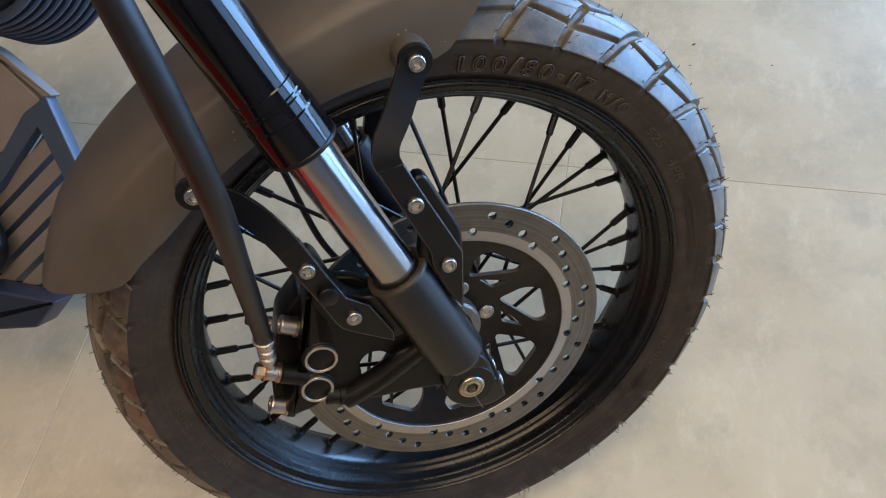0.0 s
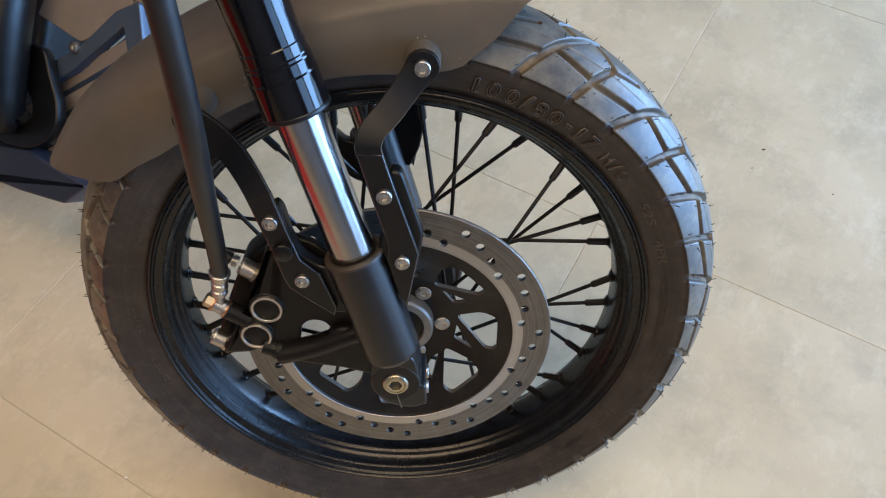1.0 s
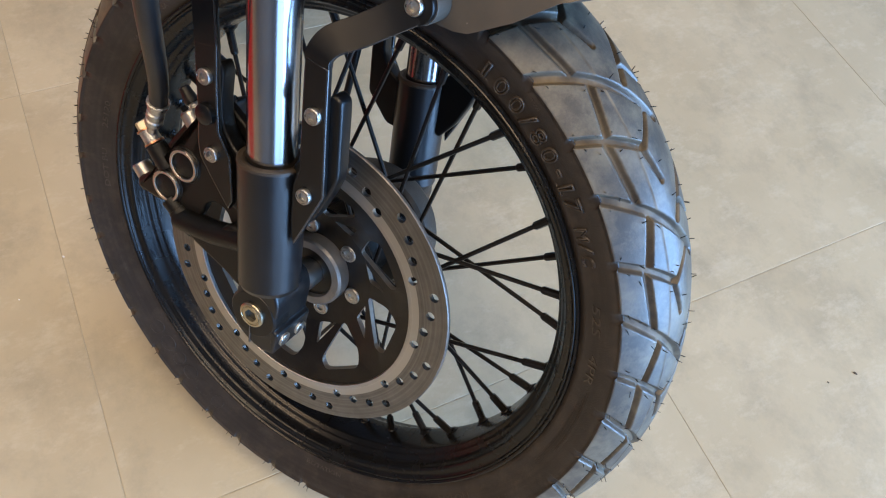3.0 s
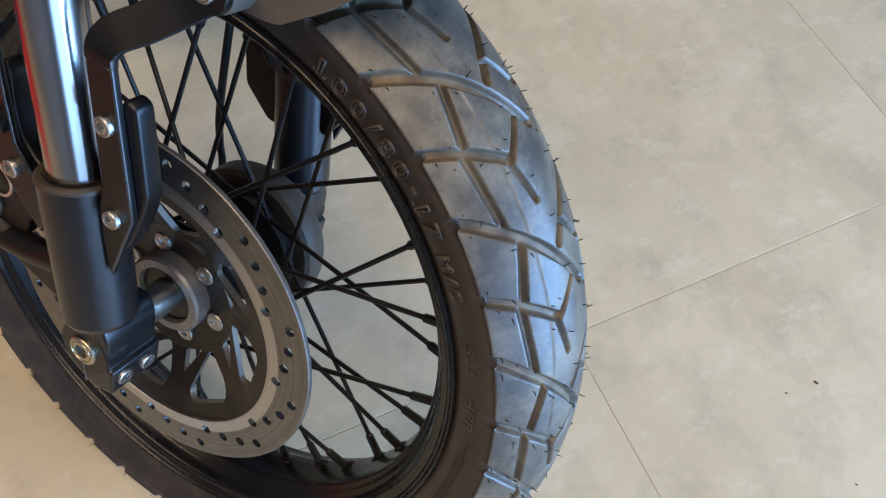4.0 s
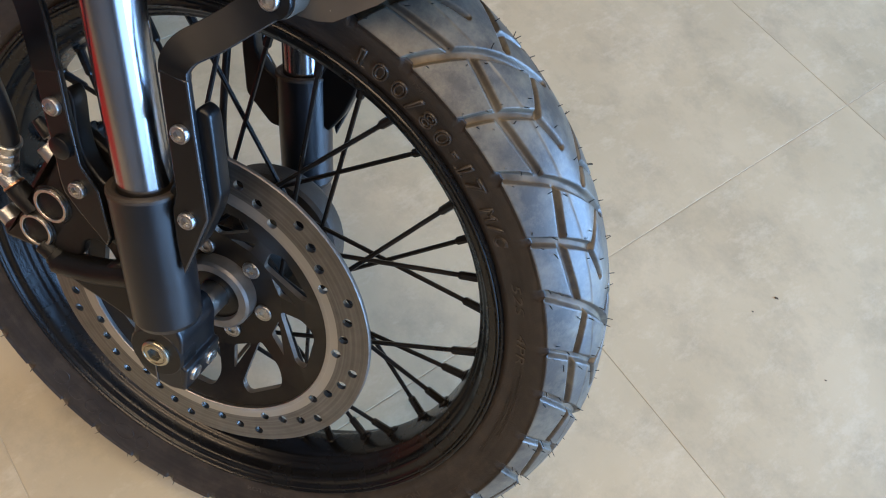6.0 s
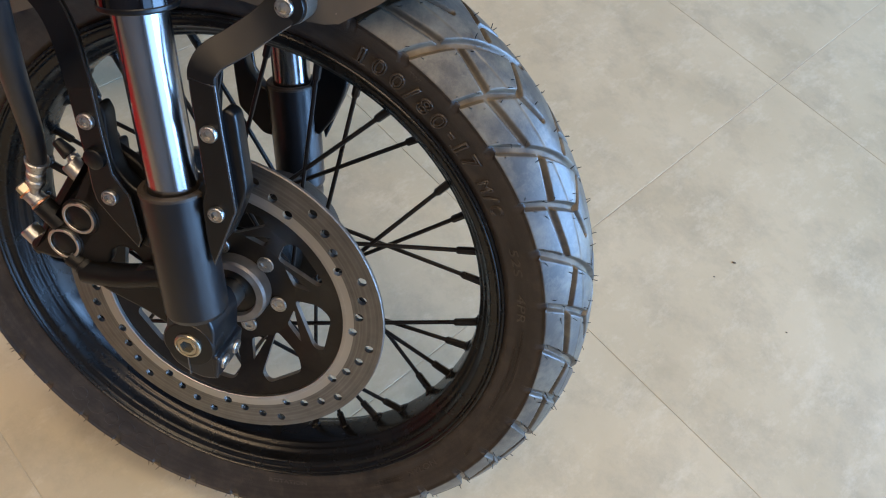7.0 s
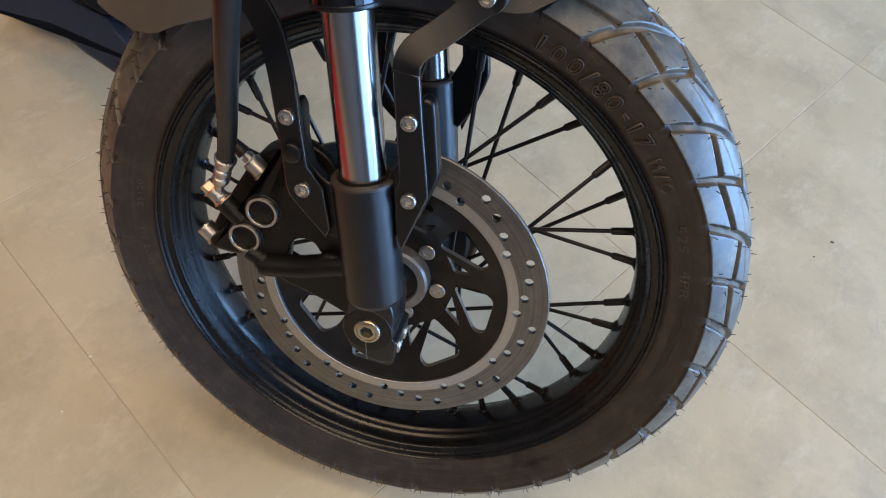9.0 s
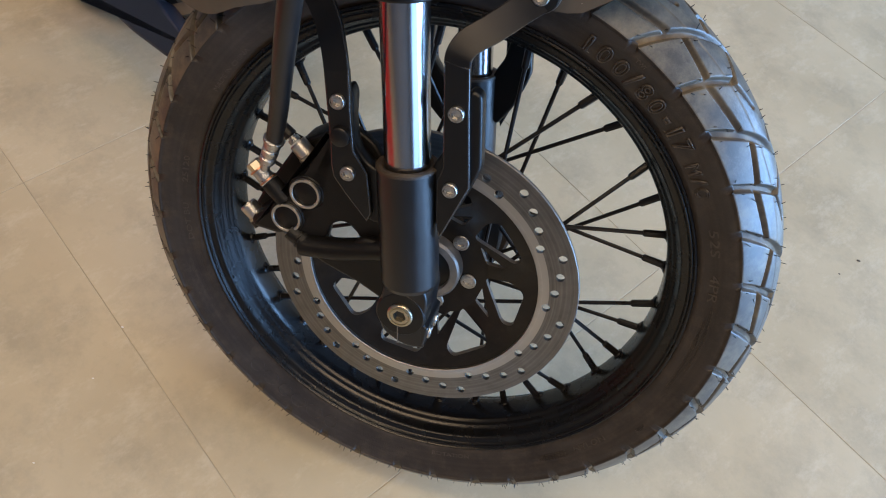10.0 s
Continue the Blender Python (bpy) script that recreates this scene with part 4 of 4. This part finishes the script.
part("caliper_rear_half", slab(rounded([(-0.1010, 0.1100), (-0.1249, 0.0915), (-0.1375, 0.0640), (-0.1502, 0.0366), (-0.1580, 0.0140), (-0.1500, 0.0040), (-0.1200, 0.0200), (-0.0950, 0.0700)], 0.006), -0.0690, -0.035, 0.003), M["casting"], caliper)
part("caliper_bracket", slab(rounded([(-0.0860, 0.140), (-0.0560, 0.128), (-0.030, 0.100), (-0.030, 0.040), (-0.0520, 0.0400), (-0.0580, 0.0490), (-0.0690, 0.0510), (-0.0780, 0.0440), (-0.0790, 0.0300), (-0.1050, 0.012), (-0.118, 0.030), (-0.098, 0.090)], 0.006), -0.0965, -0.0880, 0.002), M["casting"], caliper, "black cast bracket that holds the caliper")
for x, z in ((-0.1027, 0.0648), (-0.1156, 0.0366)):
    part("piston_boss", lathe([(0.0150, 0.012), (0.0158, 0.008), (0.0156, 0.0008), (0.0146, -0.0002), (0.0004, -0.0002), (0.0004, 0.012)], 40), M["casting"], caliper, "", Matrix.Translation((x, -0.097, z)))
    part("piston_ring", lathe([(0.0106, 0.003), (0.0106, -0.0022), (0.0110, -0.0026), (0.0128, -0.0026), (0.0132, -0.0020), (0.0132, 0.003)], 40), M["alloy"], caliper, "machined alloy ring round the piston cap", Matrix.Translation((x, -0.097, z)))
    part("piston_cap", lathe([(0.0004, -0.0012), (0.0096, -0.0012), (0.0105, -0.0006), (0.0105, 0.004), (0.0004, 0.004)], 32), M["casting"], caliper, "", Matrix.Translation((x, -0.097, z)))
for p in ((-0.1182, -0.0772, 0.0915), (-0.1534, -0.0818, 0.0211)):
    d = Vector((-0.80, 0, 0.60))
    pin = part("caliper_pin", turned(p, d, [(-0.0066, 0.0076), (0.0050, 0.0076), (0.0062, 0.0068), (0.0062, 0.0040), (0.0030, 0.0036)], 28), M["alloy"], caliper, "bare steel pin head")
    part("pin_washer", turned(Vector(p) - d * 0.0066, d, [(-0.0016, 0.0086), (0.0002, 0.0086), (0.0008, 0.0078)], 28), M["brass"], pin, "yellowed plated washer")
    part("pin_collar", turned(Vector(p) - d * 0.0066, d, [(-0.0080, 0.0092), (-0.0030, 0.0092), (-0.0017, 0.0084)], 28), M["casting"], pin)
banjo_d = Vector((-0.80, 0, 0.60))
banjo_p = Vector((-0.138, -0.092, 0.062))
part("banjo_boss", turned(banjo_p + banjo_d * -0.022, banjo_d, [(0, 0.008), (0.020, 0.008)], 24), M["casting"], caliper)
banjo = part("banjo_fitting", turned(banjo_p, banjo_d, [(0, 0.0074), (0.0014, 0.0074), (0.0018, 0.0068), (0.0098, 0.0068), (0.0102, 0.0074), (0.0114, 0.0074)], 28), M["steel"], caliper, "plated banjo fitting")
for k in (-0.0008, 0.0106):
    part("copper_washer", turned(banjo_p + banjo_d * k, banjo_d, [(0, 0.0080), (0.0014, 0.0080)], 28), M["copper"], banjo, "copper sealing washer")
nipple = part("bleed_nipple", turned((-0.1325, -0.0560, 0.0830), banjo_d, [(0, 0.0052), (0.004, 0.0052), (0.0042, 0.0036), (0.0075, 0.0036)], 12), M["steel"], caliper, "small plated bleed nipple")
part("nipple_cap", turned(Vector((-0.1325, -0.0560, 0.0830)) + banjo_d * 0.006, banjo_d, [(0, 0.0058), (0.002, 0.0060), (0.010, 0.0048), (0.0135, 0.0044), (0.0145, 0.0034)], 18), M["hose"], nipple, "black rubber cap")
part("banjo_bolt", turned(banjo_p + banjo_d * 0.0118, banjo_d, [(0, 0.0062), (0.006, 0.0062), (0.007, 0.0052)], 6), M["brass"], caliper, "yellow-zinc hexagon banjo bolt")
hose_end = Vector((-0.1336, -0.0985, 0.1045))
part("hose_ferrule", turned(banjo_p + banjo_d * 0.006, (hose_end - banjo_p - banjo_d * 0.006), [(0.006, 0.0040), (0.0130, 0.0040), (0.0138, 0.0058), (0.0165, 0.0068), (0.0200, 0.0066), (0.0212, 0.0054), (0.0228, 0.0054), (0.0240, 0.0068), (0.0285, 0.0068), (0.0296, 0.0056), (0.0312, 0.0056), (0.0324, 0.0070), (0.0370, 0.0072), (0.0376, 0.0084), (0.0400, 0.0086), (0.0406, 0.0078)], 32), M["steel"], caliper, "crimped plated hose ferrule")
part("brake_hose", tube([hose_end, (-0.1285, -0.1090, 0.1344), (-0.1169, -0.1390, 0.1977), (-0.1066, -0.1640, 0.2600), (-0.1030, -0.1740, 0.3115), (-0.1021, -0.1810, 0.3706), (-0.1050, -0.1850, 0.44), (-0.12, -0.19, 0.52)], lambda t: 0.0066 + 0.0018 * min(t * 2.5, 1), 22), M["hose"], motorcycle, "thick black rubber brake hose")
# caliper arm from the fork foot
arm = part("caliper_arm", tube([(-0.020, -0.1010, 0.0440), (-0.0363, -0.1000, 0.0385), (-0.0661, -0.0980, 0.0245), (-0.0930, -0.0965, 0.0165), (-0.0990, -0.0960, 0.0150)], 0.0098, 20), M["casting"], motorcycle, "black cast arm that carries the caliper")
part("arm_bush", turned((-0.1120, -0.0950, 0.0240), (0.92, -0.02, -0.40), [(0, 0.0078), (0.010, 0.0078), (0.0105, 0.0090), (0.0150, 0.0090)], 24), M["casting"], arm, "black bush on the end of the arm")
part("arm_web", slab(rounded([(-0.0900, 0.0150), (-0.0756, 0.0095), (-0.0450, 0.0030), (-0.0190, -0.0060), (-0.0060, 0.0100), (-0.0120, 0.0500), (-0.0480, 0.0480), (-0.0661, 0.0250)], 0.004), -0.1050, -0.0960, 0.003), M["casting"], arm)

# radiator shroud behind the wheel, in its own sloping plane: a to the rear, b up, c out of the face
SHROUD = Matrix(((-0.8821, 0.3451, -0.3207, -0.455), (0.4711, 0.6462, -0.6004, 0.265), (0.0, 0.6806, 0.7326, 0.11), (0, 0, 0, 1)))
TO_BIKE = BASE.inverted() @ motorcycle.matrix_world.inverted() @ SHROUD


def plate(outline, c0, c1, bevel=0.0015):
    """A plate of (a, b) outline between two heights over the shroud's plane."""
    bm = slab([(x, z) for x, z in outline], c0, c1, bevel)
    for v in bm.verts:
        v.co = (v.co.x, v.co.z, v.co.y)
    return bm


shroud = part("radiator_shroud", plate(rounded([(-0.043, 0.262), (-0.118, 0.085), (-0.099, 0.078), (-0.029, 0.226), (0.036, 0.146), (0.120, 0.070), (0.140, 0.085), (0.030, 0.182), (-0.012, 0.240)], 0.003), -0.012, 0.006), M["shroud"], motorcycle, "plastic radiator shroud with slanted louvres, frame tinted window-lit blue", TO_BIKE)
part("upper_panel", plate(rounded([(-0.034, 0.256), (0.014, 0.298), (0.075, 0.330), (0.110, 0.200), (0.034, 0.186), (0.004, 0.208)], 0.004), -0.010, 0.003), M["warm_lit"], shroud, "smooth plastic panel above the louvres, tinted as warmly lit")
part("panel_lip", plate(rounded([(-0.041, 0.258), (0.014, 0.302), (0.075, 0.336), (0.073, 0.342), (0.010, 0.309), (-0.050, 0.262)], 0.002), -0.014, 0.0045), M["warm_lit"], shroud)
WINDOW = [(-0.029, 0.226), (-0.097, 0.082), (-0.062, 0.020), (0.055, 0.026), (0.118, 0.070)]


def clipped(poly, window):
    """The part of a polygon inside a convex, anticlockwise window."""
    for (x0, z0), (x1, z1) in zip(window, window[1:] + window[:1]):
        out = []
        for (ax, az), (bx, bz) in zip(poly, poly[1:] + poly[:1]):
            da, db = ((x1 - x0) * (pz - z0) - (z1 - z0) * (px - x0) for px, pz in ((ax, az), (bx, bz)))
            if da >= 0:
                out.append((ax, az))
            if da * db < 0:
                t = da / (da - db)
                out.append((ax + t * (bx - ax), az + t * (bz - az)))
        poly = out
        if len(poly) < 3:
            return []
    return poly


for k in range(8):
    q = 0.216 - 0.034 * k
    slat = None
    # warm light on the slats and window blue on their edges are colours
    for name, low, high, tilt, drop, mat, label in (("louvre", 0.121, 0.142, 0.45, -0.012, "warm_lit", "slanted slat, tinted as warmly lit"), ("slat_edge", 0.112, 0.1215, 1.3, -0.0023, "shroud", "lower edge of the slat, tinted as lit by the window")):
        strip = clipped([(-0.150, q + low), (-0.150, q + high), (0.150, q + high - 0.273), (0.150, q + low - 0.273)][::-1], WINDOW)
        if not strip:
            continue
        bm = plate(strip, -0.0015, 0.0015, 0.0)
        for v in bm.verts:
            t = (v.co.x * 0.673 + v.co.y * 0.740) - q * 0.740
            v.co.z += drop + t * tilt
        ob = part(name, bm, M[mat], slat or shroud, label)
        slat = slat or ob
part("backing", plate(rounded([(-0.024, 0.215), (-0.078, 0.060), (-0.050, 0.020), (0.100, 0.010), (0.120, 0.090), (0.040, 0.170)], 0.004), -0.044, -0.032), M["black"], shroud)
# lip darkened for the shade on its downward face
part("lower_lip", plate(rounded([(-0.048, 0.020), (0.055, 0.031), (0.140, 0.012), (0.260, -0.040), (0.260, -0.082), (0.130, -0.030), (0.055, -0.026), (-0.018, -0.016)], 0.004), -0.010, 0.030, 0.004), M["shaded"], shroud, "projecting lower lip of the shroud, darkened as shaded")
part("guard_plate", plate(rounded([(0.062, 0.165), (0.046, 0.136), (0.026, 0.108), (0.018, 0.078), (0.030, 0.052), (0.058, 0.030), (0.105, 0.024), (0.135, 0.050), (0.115, 0.062), (0.078, 0.058), (0.062, 0.076), (0.068, 0.098), (0.090, 0.112), (0.120, 0.116), (0.130, 0.165)], 0.012), 0.012, 0.028, 0.003), M["black"], shroud, "wavy black plate in front of the louvres")
part("guard_bolt", mesh_of("guard_bolt", socket_bolt(0.0075, 0.006), M["steel"]), None, shroud, "", Matrix.Translation((0.036, 0.178, 0.006)) @ pose(0, 0, 0, -90, 0, 0))
part("down_pipe", tube([(0.098, 0.072, 0.050), (0.098, 0.074, 0.052), (0.097, 0.10, 0.058), (0.104, 0.20, 0.062), (0.125, 0.34, 0.050)], lambda t: 0.036 * min(0.55 + t * 4, 1), 28), M["black"], shroud, "dark pipe in front of the louvres")
# plain mass for the engine, added also to keep light off the floor
engine = part("engine", plate(rounded([(0.150, 0.270), (0.130, -0.030), (0.340, -0.110), (0.620, -0.080), (0.640, 0.360), (0.300, 0.400)], 0.02), -0.180, -0.045, 0.012), M["casting"], motorcycle, "dark engine behind the shroud", TO_BIKE)
for k in range(9):
    part("cooling_fin", turned((0.005, 0.430, -0.060 + 0.0125 * k), (0, 0.0, 1), [(0, 0.110 - 0.002 * k), (0.0012, 0.112 - 0.002 * k), (0.0040, 0.112 - 0.002 * k), (0.0052, 0.110 - 0.002 * k)], 64), M["shroud"], engine, "grey-blue cooling fin")
part("fin_core", turned((0.005, 0.430, -0.070), (0, 0, 1), [(0, 0.095), (0.130, 0.085)], 40), M["black"], engine)

# ---------- floor tiles ----------
TILE, JOINT, TURN = 0.620, 0.0011, -30.7
corner = Vector((-0.585, 0.041, 0))
tile_bm = box((JOINT / 2, JOINT / 2, -0.006), (TILE - JOINT / 2, TILE - JOINT / 2, 0.0))
bmesh.ops.bevel(tile_bm, geom=[e for e in tile_bm.edges if all(v.co.z > -0.001 for v in e.verts)], offset=0.0005, segments=2, profile=0.5, affect="EDGES")
tile_me = mesh_of("tile", tile_bm, M["tile"], True)
for i in range(-6, 7):
    for j in range(-6, 7):
        m = Matrix.Translation(corner) @ pose(0, 0, 0, 0, 0, TURN) @ Matrix.Translation((i * TILE, j * TILE, 0))
        c = m @ Vector((TILE / 2, TILE / 2, 0))
        if -3.8 < c.x < 3.0 and abs(c.y) < 3.8:
            t = new("tile", tile_me)
            t.parent = floor
            t.matrix_basis = m

# small dark and pale specks lying on the tiles
PALE = ((-0.351, -0.096, 0.0016), (-0.346, -0.166, 0.0011), (-0.349, -0.274, 0.0012))
for k, (x, y, r) in enumerate(((0.538, 0.387, 0.0022), (0.512, 0.352, 0.0012), (0.62, 0.30, 0.0012))):
    bm = bmesh.new()
    bmesh.ops.create_icosphere(bm, subdivisions=1, radius=r)
    for v in bm.verts:
        v.co = (v.co.x * 1.5 + x, v.co.y * (0.8 + 0.1 * k) + y, max(v.co.z * 0.5, -0.3 * r) + 0.3 * r)
    tagged(new("grit", mesh_of("grit", bm, M["dirt"])), "tiny dark grain of grit on the tiles", "grit", "grit on the floor")
for x, y, r in PALE:
    bm = bmesh.new()
    bmesh.ops.create_icosphere(bm, subdivisions=1, radius=r)
    for v in bm.verts:
        v.co = (v.co.x * 1.4 + x, v.co.y * 0.8 + y, max(v.co.z * 0.5, -0.3 * r) + 0.3 * r)
    tagged(new("crumb", mesh_of("crumb", bm, M["crumb"])), "tiny white crumb lying on the tiles", "crumb", "crumbs on the floor")
